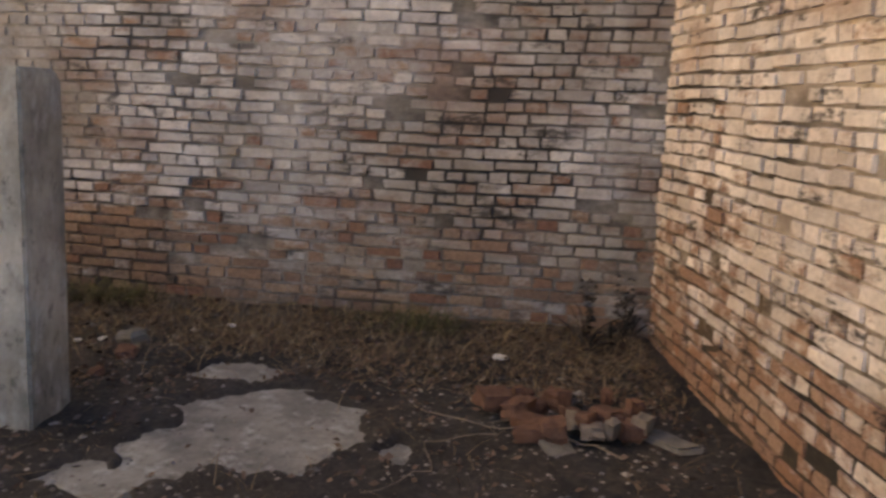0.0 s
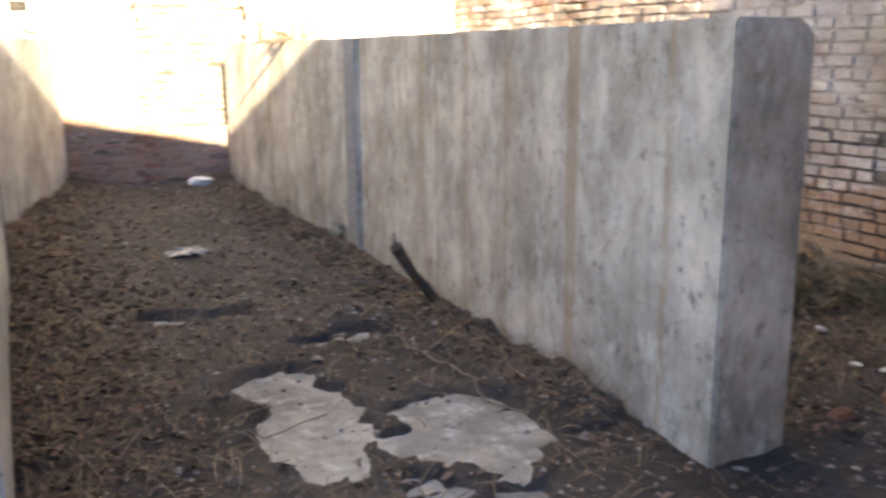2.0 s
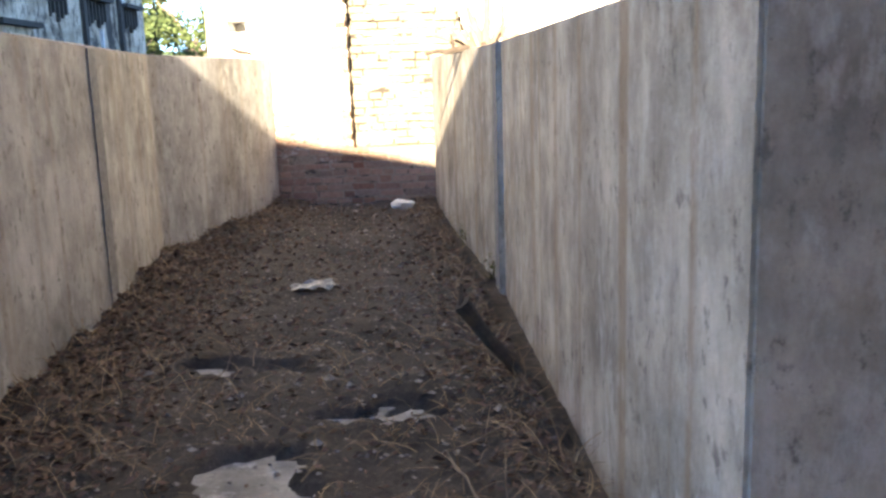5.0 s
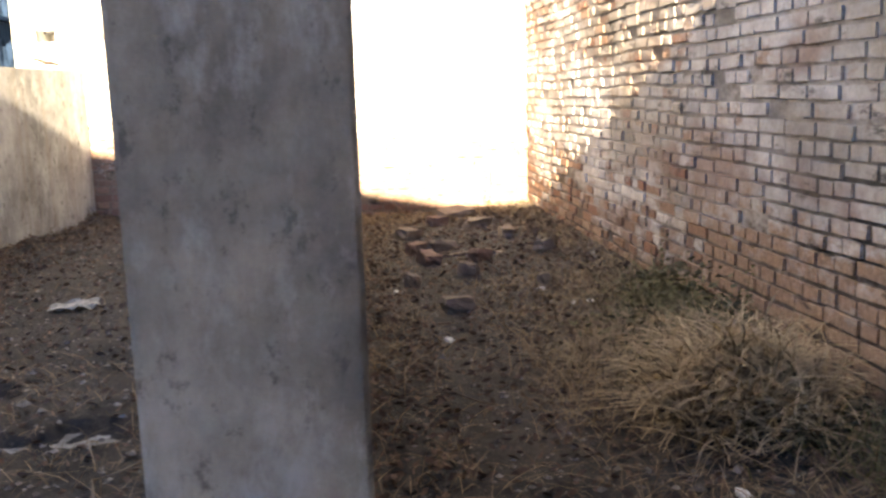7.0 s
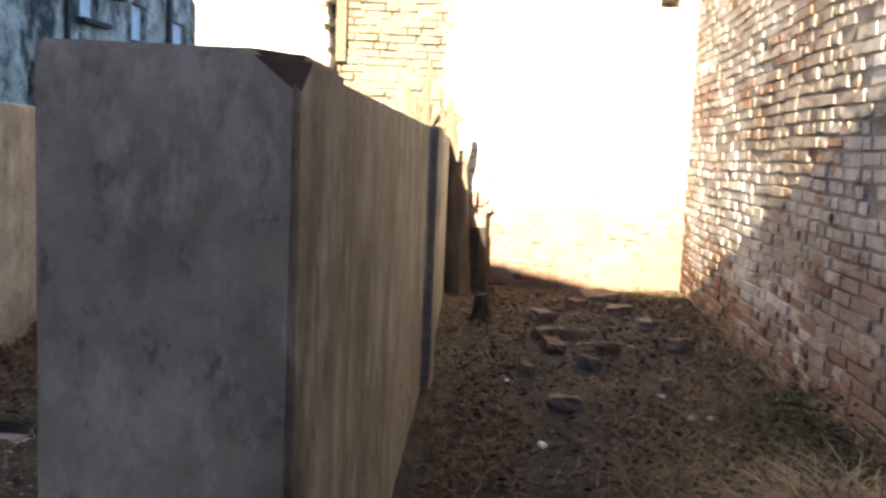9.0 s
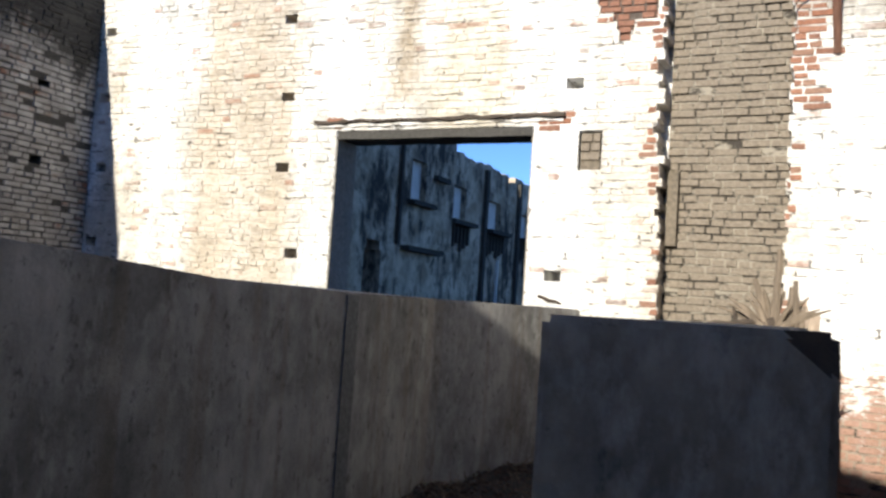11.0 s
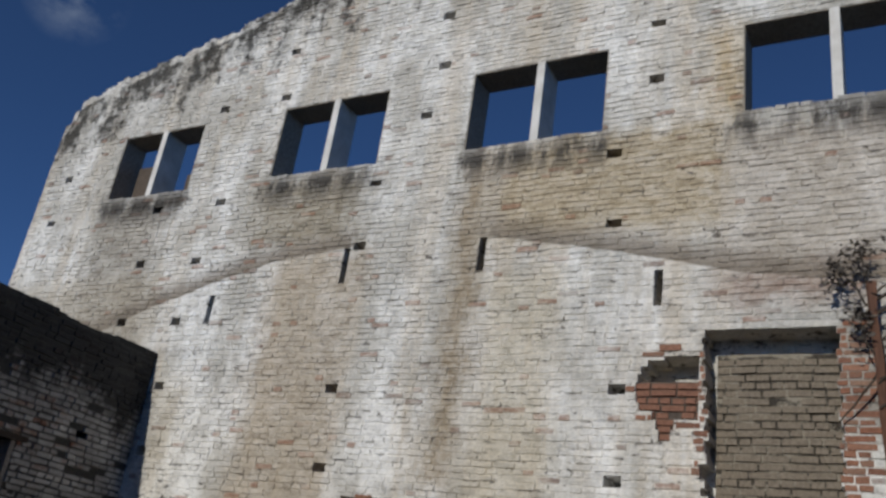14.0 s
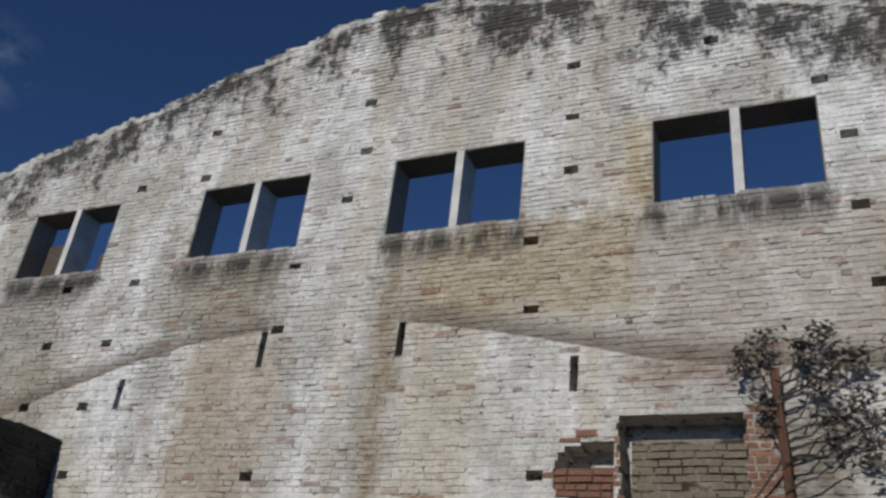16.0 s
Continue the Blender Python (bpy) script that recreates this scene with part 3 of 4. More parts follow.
for k in range(64):
    za, zb = 0.65 + k * 4.5 / 64, 0.65 + (k + 1) * 4.5 / 64
    fh.append((niche_edge(za) - FX0, 3.03 + 0.02 * math.sin(za * 23) - FX0, za, zb, 0.36))
for za, zb, xa, xb, deep in ((4.08, 4.18, 1.47, 1.58, 0.11), (4.18, 4.28, 1.44, 1.61, 0.11), (4.28, 4.36, 1.40, 1.83, 0.13), (4.36, 4.44, 1.27, 1.83, 0.13), (4.44, 4.54, 1.24, 1.83, 0.13), (4.54, 4.64, 1.23, 1.83, 0.13), (4.64, 4.72, 1.25, 1.83, 0.34), (4.72, 4.80, 1.28, 1.83, 0.34), (4.80, 4.86, 1.34, 1.83, 0.34), (4.86, 4.90, 1.50, 1.83, 0.34)):
    fh.append((xa - FX0, xb - FX0, za, zb, deep))


def bare(u, z):
    x = u + FX0
    e = niche_edge(z)
    ragged = 0.10 * noise.noise(Vector((1.7, z * 3.3, 4.4))) + 0.05 * noise.noise(Vector((9.7, z * 11, 4.4)))
    if e - 0.06 - ragged < x < e + 0.1 and z < 4.3:
        return True
    if 1.15 < x < 1.95 and 4.0 < z < 5.0 and math.hypot((x - 1.6) / 0.42, (z - 4.55) / 0.42) < 1:
        return True
    if 3.0 < x < 3.07 + ragged and z < 3.4:
        return True
    if 3.0 < x < 3.33 + ragged and 3.35 < z < 5.2:
        return True
    for c, w in ((-1.63, 0.13), (0.82, 0.16)):
        if abs(x - c) < w and 3.33 - 0.9 * (w - abs(x - c)) < z < 3.42:
            return True
    return False


wall_facade = brick_wall("wall_north", fac_m, WX + 1.2 - FX0, lambda u: facade_top(u + FX0), fh, 0.42, mortar_pale, brick_facade, course=0.069, proud=0.009, rough=0.005, missing=0.03, seed=5, cut=0.12,
                         near=(4.2 - FX0, 0.9, 300), zones=[(brick_bare, bare)])


def panel(name, x0, x1, z0, z1, depth, mat, core, course, seed, rough=0.012, missing=0.05):
    m = place((x0, F + depth - 0.03, 0), (1, 0, 0), (0, -1, 0))
    return brick_wall(name, m, x1 - x0, lambda u: z1, [], 0.02, core, mat, z0=z0, course=course, seed=seed, rough=rough, proud=0.02, missing=missing, cut=5, near=(0.5, 2.0, 420))


panel("niche_infill", NICHE[0], NICHE[1], NICHE[2], NICHE[3] - 0.16, 0.30, brick_fill, mud_joint, 0.074, 11, 0.010, 0.04)
panel("broken_recess", 1.20, 1.86, 4.02, 4.66, 0.09, brick_bare, mortar_brown, 0.07, 12)
panel("blocked_vent", 1.15, 1.34, 2.84, 3.20, 0.06, brick_fill, mud_tan, 0.09, 13)
panel("blocked_vent", 4.48, 4.62, 2.85, 3.23, 0.08, brick_bare, mortar_brown, 0.09, 14)

v, f = boxes([(1.965, 2.06, F + 0.17, F + 0.272, 2.15, 2.86)])
solid("niche_pier", v, f, mud_tan, kind="structure")

# mullions, reveals and lintels
for a, b in WINDOWS:
    mid = (a + b) / 2 + 0.03
    bm = bmesh.new()
    v, f = boxes([(mid - 0.05, mid + 0.05, F - 0.005, F + 0.41, WZ[0], WZ[1])])
    solid("window_mullion", v, f, lime_plain, kind="structure")
    v, f = boxes([(a, b, F + 0.004, F + 0.419, WZ[1] - 0.012, WZ[1] - 0.001), (a + 0.001, a + 0.013, F + 0.004, F + 0.419, WZ[0], WZ[1] - 0.012), (b - 0.013, b - 0.001, F + 0.004, F + 0.419, WZ[0], WZ[1] - 0.012)])
    solid("window_reveal", v, f, plaster_grey, kind="structure")
v, f = boxes([(-7.1, -6.45, F + 0.33, F + 0.43, WZ[0], WZ[0] + 0.75), (-6.0, -5.7, F + 0.33, F + 0.43, WZ[0], WZ[0] + 0.5)])
solid("window_blocking", v, f, mortar_brown, kind="structure")
x0, x1 = DOOR[0], DOOR[1]
v, f = boxes([(x0 + 0.001, x0 + 0.013, F + 0.004, F + 0.419, 0, DOOR[3] - 0.10), (x1 - 0.013, x1 - 0.001, F + 0.004, F + 0.419, 0, DOOR[3] - 0.10)])
solid("door_reveal", v, f, plaster_grey, kind="structure")


def beam(name, a, b, w, h, mat, seed=0, parent=None, cuts=14, wob=0.006):
    """A worn timber or bar from a to b."""
    a, b = Vector(a), Vector(b)
    d = (b - a).normalized()
    s = d.cross(Vector((0, 0, 1)))
    s = s.normalized() if s.length > 1e-3 else Vector((1, 0, 0))
    t = s.cross(d)
    rng = random.Random(seed)
    v, f = [], []
    for i in range(cuts + 1):
        c = a.lerp(b, i / cuts)
        for p, q in ((-1, -1), (1, -1), (1, 1), (-1, 1)):
            v.append(c + s * (p * w / 2 + rng.uniform(-wob, wob)) + t * (q * h / 2 + rng.uniform(-wob, wob)))
    for i in range(cuts):
        for k in range(4):
            f.append((4 * i + k, 4 * i + (k + 1) % 4, 4 * i + 4 + (k + 1) % 4, 4 * i + 4 + k))
    f += [(3, 2, 1, 0), tuple(4 * cuts + k for k in range(4))]
    return solid(name, v, f, mat, parent)


lint = beam("door_lintel", (x0 - 0.02, F + 0.21, DOOR[3] - 0.045), (x1 + 0.02, F + 0.21, DOOR[3] - 0.045), 0.39, 0.09, mortar_dark, 1)
tagged(lint, kind="structure")
lint2 = beam("door_lintel", (x0 - 0.27, F - 0.02, DOOR[3] + 0.085), (x1 + 0.32, F - 0.02, DOOR[3] + 0.10), 0.09, 0.035, bark_dark, 2, cuts=30, wob=0.012)
tagged(lint2, kind="structure")
lint3 = beam("door_lintel", (x0 - 0.25, F - 0.005, DOOR[3] + 0.05), (x1 + 0.30, F - 0.005, DOOR[3] + 0.06), 0.05, 0.035, mortar_pale, 3, cuts=30, wob=0.008)
tagged(lint3, kind="structure")

# ---- dark side wall, faces +x ----
side_m = place((SX, F, 0), (0, -1, 0), (1, 0, 0))
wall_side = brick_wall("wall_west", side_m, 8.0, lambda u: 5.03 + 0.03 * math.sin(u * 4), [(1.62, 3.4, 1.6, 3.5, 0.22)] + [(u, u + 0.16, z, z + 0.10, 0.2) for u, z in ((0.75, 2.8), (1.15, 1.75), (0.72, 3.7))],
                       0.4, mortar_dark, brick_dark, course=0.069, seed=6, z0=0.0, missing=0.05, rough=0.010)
fill_m = place((SX - 0.2, F - 1.62, 0), (0, -1, 0), (1, 0, 0))
brick_wall("blocked_window", fill_m, 1.78, lambda u: 3.5, [], 0.02, mortar_dark, brick_bare, z0=1.6, course=0.08, seed=7, cut=5)
v, f = boxes([(SX - 0.02, SX + 0.03, F - 3.5, F - 1.5, 3.49, 3.56)])
solid("window_lintel", v, f, bark_dark, kind="structure")
v, f = boxes([(SX - 0.19, SX - 0.005, F - 1.68, F - 1.622, 1.62, 3.49)])
solid("window_reveal", v, f, plaster_grey, kind="structure")

# ---- courtyard building behind the doorway ----
yard_m = place((-6.2, F + 0.55, 0), (0, 1, 0), (1, 0, 0))
brick_wall("courtyard_wall", yard_m, 12.9, lambda u: 7.2, [(8.25, 9.05, 0.0, 2.6), (8.35, 8.95, 2.6, 2.8), (10.35, 11.15, 3.95, 4.95), (6.2, 7.0, 3.6, 4.9)], 0.5, yard_plaster, None, z0=0.0, cut=3)
yard2_m = place((-6.4, F + 13.45, 0), (0, 1, 0), (1, 0, 0))
brick_wall("courtyard_wall", yard2_m, 8.0, lambda u: 5.66 + 0.025 * math.sin(u * 9.0) + 0.04 * math.sin(u * 2.7) - (0.22 if 4.7 < u < 5.2 else 0.0), [(0.2 + 2.85 * i, 1.3 + 2.75 * i, 3.8, 4.75 - 0.08 * i) for i in range(3)], 0.5, yard_plaster, None, z0=0.0, cut=0.2)
v, f = boxes([(-6.19, -6.10, F + 10.2, F + 10.3, 2.8, 6.4), (-6.19, -5.98, F + 10.7, F + 12.0, 3.82, 3.93), (-6.19, -5.95, F + 10.5, F + 12.5, 2.68, 2.80), (-6.19, -6.05, F + 12.1, F + 12.9, 4.60, 4.72), (-6.19, -6.08, F + 6.5, F + 7.9, 4.9, 5.0)]
             + [(-6.39, -6.12, F + 13.5 + 2.8 * i, F + 15.1 + 2.8 * i, 3.66, 3.78) for i in range(3)]
             + [(-6.39, -6.30, F + 13.55 + 2.8 * i + 0.26 * k, F + 13.63 + 2.8 * i + 0.26 * k, 2.95 + 0.1 * ((k * 7) % 3), 3.66) for i in range(3) for k in range(6)]
             + [(-6.39, -6.28, F + 16.0 + 2.9 * i, F + 16.2 + 2.9 * i, 0.0, 5.5) for i in range(2)])
solid("courtyard_ledges", v, f, mortar_dark, kind="structure")
v, f = boxes([(-6.39, -6.31, F + 17.3, F + 17.38, 0.0, 2.9)])
solid("downpipe", v, f, lit_room_pipe_white, kind="structure")
# added panels set in the window openings: their white imitates sunlit rooms behind
v, f = boxes([(-6.64, -6.56, F + 13.66 + 2.85 * i, F + 14.74 + 2.75 * i, 3.801, 4.74 - 0.08 * i) for i in range(3)] + [(-6.44, -6.36, F + 10.91, F + 11.69, 3.951, 4.949)])
solid("window_lit_panels", v, f, lit_room_pipe_white, kind="structure")


v, f = boxes([(-9.0, -8.8, F + 0.6, F + 21.4, 0, 5.0)])
solid("courtyard_inner_wall", v, f, plaster_grey, kind="structure")

# ---- concrete channel walls ----
HA = 1.47


def wall_outline(name, pts, z1, mat, chip=()):
    ob = outline_solid(name, pts, -0.3, z1, mat, 0.012)
    if chip:
        bm = bmesh.new()
        bm.from_mesh(ob.data)
        ob.data.materials.append(bark_dark)
        for n, d in chip:
            n = Vector(n).normalized()
            cut = bmesh.ops.bisect_plane(bm, geom=bm.verts[:] + bm.edges[:] + bm.faces[:], plane_co=Vector(d), plane_no=n, clear_outer=True)
            edges = [e for e in cut["geom_cut"] if isinstance(e, bmesh.types.BMEdge)]
            for face in bmesh.ops.edgenet_fill(bm, edges=edges)["faces"]:
                face.material_index = 1
        bm.to_mesh(ob.data)
        bm.free()
    return ob


A_PTS = [(3.19, 2.19), (3.175, 2.56), (3.205, 2.563), (3.085, 5.70), (3.06, 5.705), (3.05, 5.95), (3.07, 5.955), (2.74, 9.05), (3.13, 9.07), (3.335, 6.02), (3.375, 5.95), (3.375, 5.72), (3.33, 5.70), (3.49, 2.62), (3.53, 2.60), (3.545, 2.24)]
wall_a = wall_outline("channel_wall", A_PTS, HA, concrete, [((0.62, -0.40, 0.67), (3.515, 2.24, 1.435))])
tagged(wall_a, "long grey concrete channel wall, streaked with rust and mould, with a chipped end", "wall")
B_PTS = [(1.12, 2.25), (0.985, 4.3), (0.915, 5.6), (0.76, 7.1), (1.24, 9.305), (1.02, 9.305), (0.47, 7.1), (0.62, 5.6), (0.69, 4.3), (0.80, 2.22)]
wall_b = wall_outline("channel_wall", B_PTS, 1.505, concrete_pale)
for vert in wall_b.data.vertices:
    if vert.co.z > 1:
        vert.co.z += 0.06 * max(0.0, 4.6 - vert.co.y)
tagged(wall_b, "pale grey concrete channel wall bending towards the tall brick facade", "wall")



def channel_edge(y):
    """The inner face of the bending channel wall."""
    return float(np.interp(y, [2.25, 4.3, 5.6, 7.1, 9.12], [1.10, 0.985, 0.915, 0.76, 1.20]))


# ---- ground ----
PATCHES = [(3.55, 1.32, 0.46, 0.42, 0.5), (3.2, 1.55, 0.25, 0.25, 0), (4.2, 1.72, 0.16, 0.24, 0.2), (2.86, 1.72, 0.16, 0.20, 0), (2.62, 2.80, 0.27, 0.34, 0.1), (2.10, 3.05, 0.20, 0.40, -0.1),
           (2.02, 3.50, 0.17, 0.22, 0), (1.84, 4.62, 0.30, 0.06, 0.05), (2.45, 4.05, 0.22, 0.10, 0), (2.45, 2.22, 0.24, 0.14, 0.3), (3.42, 0.72, 0.10, 0.08, 0), (1.2, 1.2, 0.5, 0.4, 0), (1.9, 1.9, 0.3, 0.3, 0), (2.25, 2.45, 0.1, 0.08, 0)]


def patch(x, y):
    """How far a place lies inside a bare patch of the old concrete floor: over 0.5 it shows."""
    p = Vector((x, y, 0))
    wx = x + 0.12 * noise.noise(p * 3.1) + 0.10 * noise.noise(p * 9) + 0.04 * noise.noise(p * 23)
    wy = y + 0.10 * noise.noise(p * 3.1 + Vector((9, 4, 2))) + 0.10 * noise.noise(p * 9 + Vector((5, 5, 5))) + 0.04 * noise.noise(p * 23 + Vector((1, 2, 3)))
    best = 0.0
    for cx, cy, rx, ry, a in PATCHES:
        dx, dy = wx - cx, wy - cy
        if abs(dx) > 0.9 or abs(dy) > 0.9:
            continue
        u, w = dx * math.cos(a) + dy * math.sin(a), -dx * math.sin(a) + dy * math.cos(a)
        d = math.hypot(u / rx, w / ry)
        best = max(best, 1 - d / 2)
    return best


def soil(x, y):
    """The height of the soil."""
    p = Vector((x, y, 0))
    h = 0.03 + 0.016 * noise.noise(p * 2.2) + 0.014 * noise.noise(p * 7) + 0.009 * noise.noise(p * 19)
    if y > 3:
        h += 0.05 * min((y - 3) / 5, 1)
    d_long = WX - x
    if 0 < d_long < 1.0:
        h += 0.07 * (1 - d_long) ** 1.5
    da = (3.19 - 0.066 * (y - 2.2)) - x if y > 2.6 else 9
    if 0 < da < 0.3:
        h += 0.10 * (1 - da / 0.3) * (0.7 + 0.6 * noise.noise(p * 4))
    db = x - channel_edge(y)
    if 0 < db < 0.4 and y > 3:
        h += 0.10 * (1 - db / 0.4) * (0.7 + 0.6 * noise.noise(p * 4))
    if y > 8.3 and x < 3.0:
        h += 0.05 * (y - 8.3)
    m = patch(x, y)
    if m > 0.42:
        h -= min((m - 0.42) / 0.15, 1) * 0.06
    return h


def build_ground():
    xs = np.concatenate([[-4000, -900, -200, -60, -20, -9, -6.5], np.arange(-5.4, 0.3, 0.25), np.arange(0.45, 5.40, 0.04), [6, 12, 40, 200, 900, 4000]])
    ys = np.concatenate([[-4000, -900, -200, -60, -15, -4, -2.5], np.arange(-1.5, 9.5, 0.04), [10.5, 14, 40, 200, 900, 4000]])
    nx, ny = len(xs), len(ys)
    v = []
    for x in xs:
        for y in ys:
            z = soil(x, y) if (0.3 < x < 5.4 and -1.6 < y < 9.6) else 0.05
            v.append((x, y, z))
    i, k = np.meshgrid(np.arange(nx - 1), np.arange(ny - 1), indexing="ij")
    a = (i * ny + k).ravel()
    f = np.stack([a, a + ny, a + ny + 1, a + 1], 1)
    return solid("ground", v, f.tolist(), dirt, smooth=True, kind="structure")


ground = build_ground()



def strip(parent, a, b, out, z0, z1):
    a, b, o = Vector((*a, 0)), Vector((*b, 0)), Vector((*out, 0))
    v = [p + o * t + Vector((0, 0, z)) for p in (a, b) for t in (0.0, 1.0) for z in (z0, z1)]
    return solid("joint_strip", v, BOX, blue_band, parent, "blue-grey bitumen joint strip")


strip(wall_a, (3.063, 5.72), (3.056, 5.93), (-0.006, -0.0003), 0.0, HA - 0.015)
strip(wall_a, (3.335, 5.700), (3.372, 5.716), (0.001, -0.006), 0.0, HA - 0.015)
strip(wall_b, (0.9215, 5.53), (0.915, 5.61), (0.007, 0.001), 0.0, 1.49)
strip(wall_b, (0.912, 5.612), (0.902, 5.70), (0.006, 0.0006), 0.0, 1.49)
bm = bmesh.new()
vs = [[bm.verts.new((x, y, 0.002 + 0.003 * noise.noise(Vector((x * 3, y * 3, 0))))) for y in np.arange(0.2, 5.01, 0.12)] for x in np.arange(0.9, 4.75, 0.12)]
for i in range(len(vs) - 1):
    for k in range(len(vs[0]) - 1):
        bm.faces.new((vs[i][k], vs[i + 1][k], vs[i + 1][k + 1], vs[i][k + 1]))
floor_slab = part("pavement", bm, screed)
tagged(floor_slab, kind="structure")

# ---- things ----
RN = random.Random(7)


def ground_z(x, y):
    return soil(x, y) if not (patch(x, y) > 0.47) else 0.004


def blades(name, spots, mat, label, category, width=0.004, lean=0.6, kind="stuff", bend=2):
    """Thin bent strips: (x, y, z, length)."""
    v, f = [], []
    for x, y, z, ln in spots:
        a = RN.uniform(0, 6.28)
        tilt = RN.uniform(0.1, lean)
        d = Vector((math.cos(a) * tilt, math.sin(a) * tilt, 1)).normalized()
        side = Vector((-math.sin(a + RN.uniform(-1, 1)), math.cos(a), 0)) * width
        p = Vector((x, y, z - 0.01))
        k = len(v)
        for i in range(bend + 1):
            w = side * (1 - 0.7 * i / bend)
            v += [p - w, p + w]
            d = (d + Vector((math.cos(a), math.sin(a), -0.5)) * RN.uniform(0.1, 0.55) + Vector((RN.uniform(-.25, .25), RN.uniform(-.25, .25), 0))).normalized()
            p = p + d * ln / bend
            p.z = max(p.z, z + 0.003)
        for i in range(bend):
            f.append((k + 2 * i, k + 2 * i + 1, k + 2 * i + 3, k + 2 * i + 2))
    return tagged(solid(name, v, f, mat), label, category, kind=kind)


def flakes(name, spots, mat, label, category, kind="stuff"):
    """Curled dry leaves: (x, y, z, size)."""
    v, f = [], []
    for x, y, z, s in spots:
        a, b = RN.uniform(0, 6.28), RN.uniform(0.4, 0.9)
        u = Vector((math.cos(a), math.sin(a), RN.uniform(-0.5, 0.5))) * s
        w = Vector((-math.sin(a), math.cos(a), RN.uniform(-0.5, 0.5))) * s * b
        c = Vector((x, y, z + RN.uniform(0.002, 0.02)))
        k = len(v)
        v += [c - u, c + w * 0.5 + Vector((0, 0, -0.3 * s)), c + u, c - w * 0.5 + Vector((0, 0, RN.uniform(0, 0.6) * s))]
        f += [(k, k + 1, k + 2), (k, k + 2, k + 3)]
    return tagged(solid(name, v, f, mat), label, category, kind=kind)


def tube(pts, radii, sides=7, rough=0.12, seed=0):
    """Corners and faces of a knotty branch."""
    rng = random.Random(seed)
    v, f = [], []
    pts = [Vector(p) for p in pts]
    for i, p in enumerate(pts):
        d = (pts[min(i + 1, len(pts) - 1)] - pts[max(i - 1, 0)]).normalized()
        s = d.cross(Vector((0.3, 0.9, 0.2))).normalized()
        t = d.cross(s)
        for k in range(sides):
            a = 6.283 * k / sides
            r = radii[i] * (1 + rng.uniform(-rough, rough))
            v.append(p + s * math.cos(a) * r + t * math.sin(a) * r)
    for i in range(len(pts) - 1):
        for k in range(sides):
            f.append((i * sides + k, i * sides + (k + 1) % sides, (i + 1) * sides + (k + 1) % sides, (i + 1) * sides + k))
    f.append(tuple(range(sides))[::-1])
    f.append(tuple((len(pts) - 1) * sides + k for k in range(sides)))
    return v, f


def joined(list_of):
    v, f = [], []
    for a, b in list_of:
        k = len(v)
        v += a
        f += [tuple(i + k for i in q) for q in b]
    return v, f


def wander(a, b, n, amount, seed):
    rng = random.Random(seed)
    a, b = Vector(a), Vector(b)
    return [a.lerp(b, i / n) + (Vector((rng.uniform(-1, 1), rng.uniform(-1, 1), rng.uniform(-1, 1))) * amount if 0 < i < n else Vector()) for i in range(n + 1)]


def lump(name, loc, size, mat, label, category, seed, group="", rz=0.0, tilt=0.0, blocky=0.5):
    """A broken brick or stone: a worn block with chipped corners."""
    bm = bmesh.new()
    bmesh.ops.create_cube(bm, size=1)
    bmesh.ops.subdivide_edges(bm, edges=bm.edges[:], cuts=2, use_grid_fill=True)
    rng = random.Random(seed)
    o = Vector((rng.uniform(0, 50), rng.uniform(0, 50), 0))
    for v in bm.verts:
        r = v.co.length
        c = v.co.normalized() * 0.62
        v.co = v.co.lerp(c, 1 - blocky)
        v.co *= 1 + 0.35 * noise.noise(v.co * 2.3 + o)
        v.co = Vector((v.co.x * size[0], v.co.y * size[1], v.co.z * size[2]))
    ob = part(name, bm, mat, None, label)
    x, y = loc[:2]
    z = loc[2] if len(loc) > 2 else ground_z(x, y)
    ob.matrix_world = pose(x, y, z + size[2] * 0.32, rng.uniform(-10, 10) + tilt, rng.uniform(-10, 10), rz or rng.uniform(0, 180))
    return tagged(ob, label, category, group)


# rubble in the passage under the long wall
for i, (x, y, s, m) in enumerate([(4.01, 7.85, 0.22, 1), (4.01, 7.12, 0.13, 0), (4.19, 7.28, 0.24, 1), (4.06, 6.78, 0.18, 0), (4.42, 6.80, 0.15, 0), (4.28, 6.38, 0.12, 1), (4.10, 5.50, 0.18, 1),
                                  (4.52, 8.9, 0.3, 1), (4.62, 8.2, 0.2, 1), (4.75, 7.6, 0.16, 1), (4.9, 6.9, 0.14, 1), (4.3, 8.4, 0.16, 0), (4.66, 5.9, 0.10, 1), (3.9, 6.1, 0.09, 1)]):
    lump("brick_fragment", (x, y), (s, s * 0.62, 0.095), rubble_dull if m == 0 else rubble_tan, "broken reddish brick lying in dark soil" if m == 0 else "chipped dusty brown brick fragment on bare soil", "rubble", 20 + i, "rubble in the brick passage", blocky=0.75)
v, f = [], []
for i in range(9):
    a = radians(20 + 17 * i)
    for r, z in ((0.15, 0.0), (0.19, 0.0), (0.19, 0.05), (0.15, 0.05)):
        k = RN.uniform(-0.006, 0.006)
        v.append((4.42 - (r + k) * math.cos(a) * 1.3, 6.92 + (r + k) * math.sin(a), 0.04 + z + k))
for i in range(8):
    for k in range(4):
        f.append((4 * i + k, 4 * i + (k + 1) % 4, 4 * i + 4 + (k + 1) % 4, 4 * i + 4 + k))
f += [(3, 2, 1, 0), (32, 33, 34, 35)]
tagged(solid("curved_tile", v, f, rubble_tan), "broken curved clay tile half sunk in the soil", "rubble")

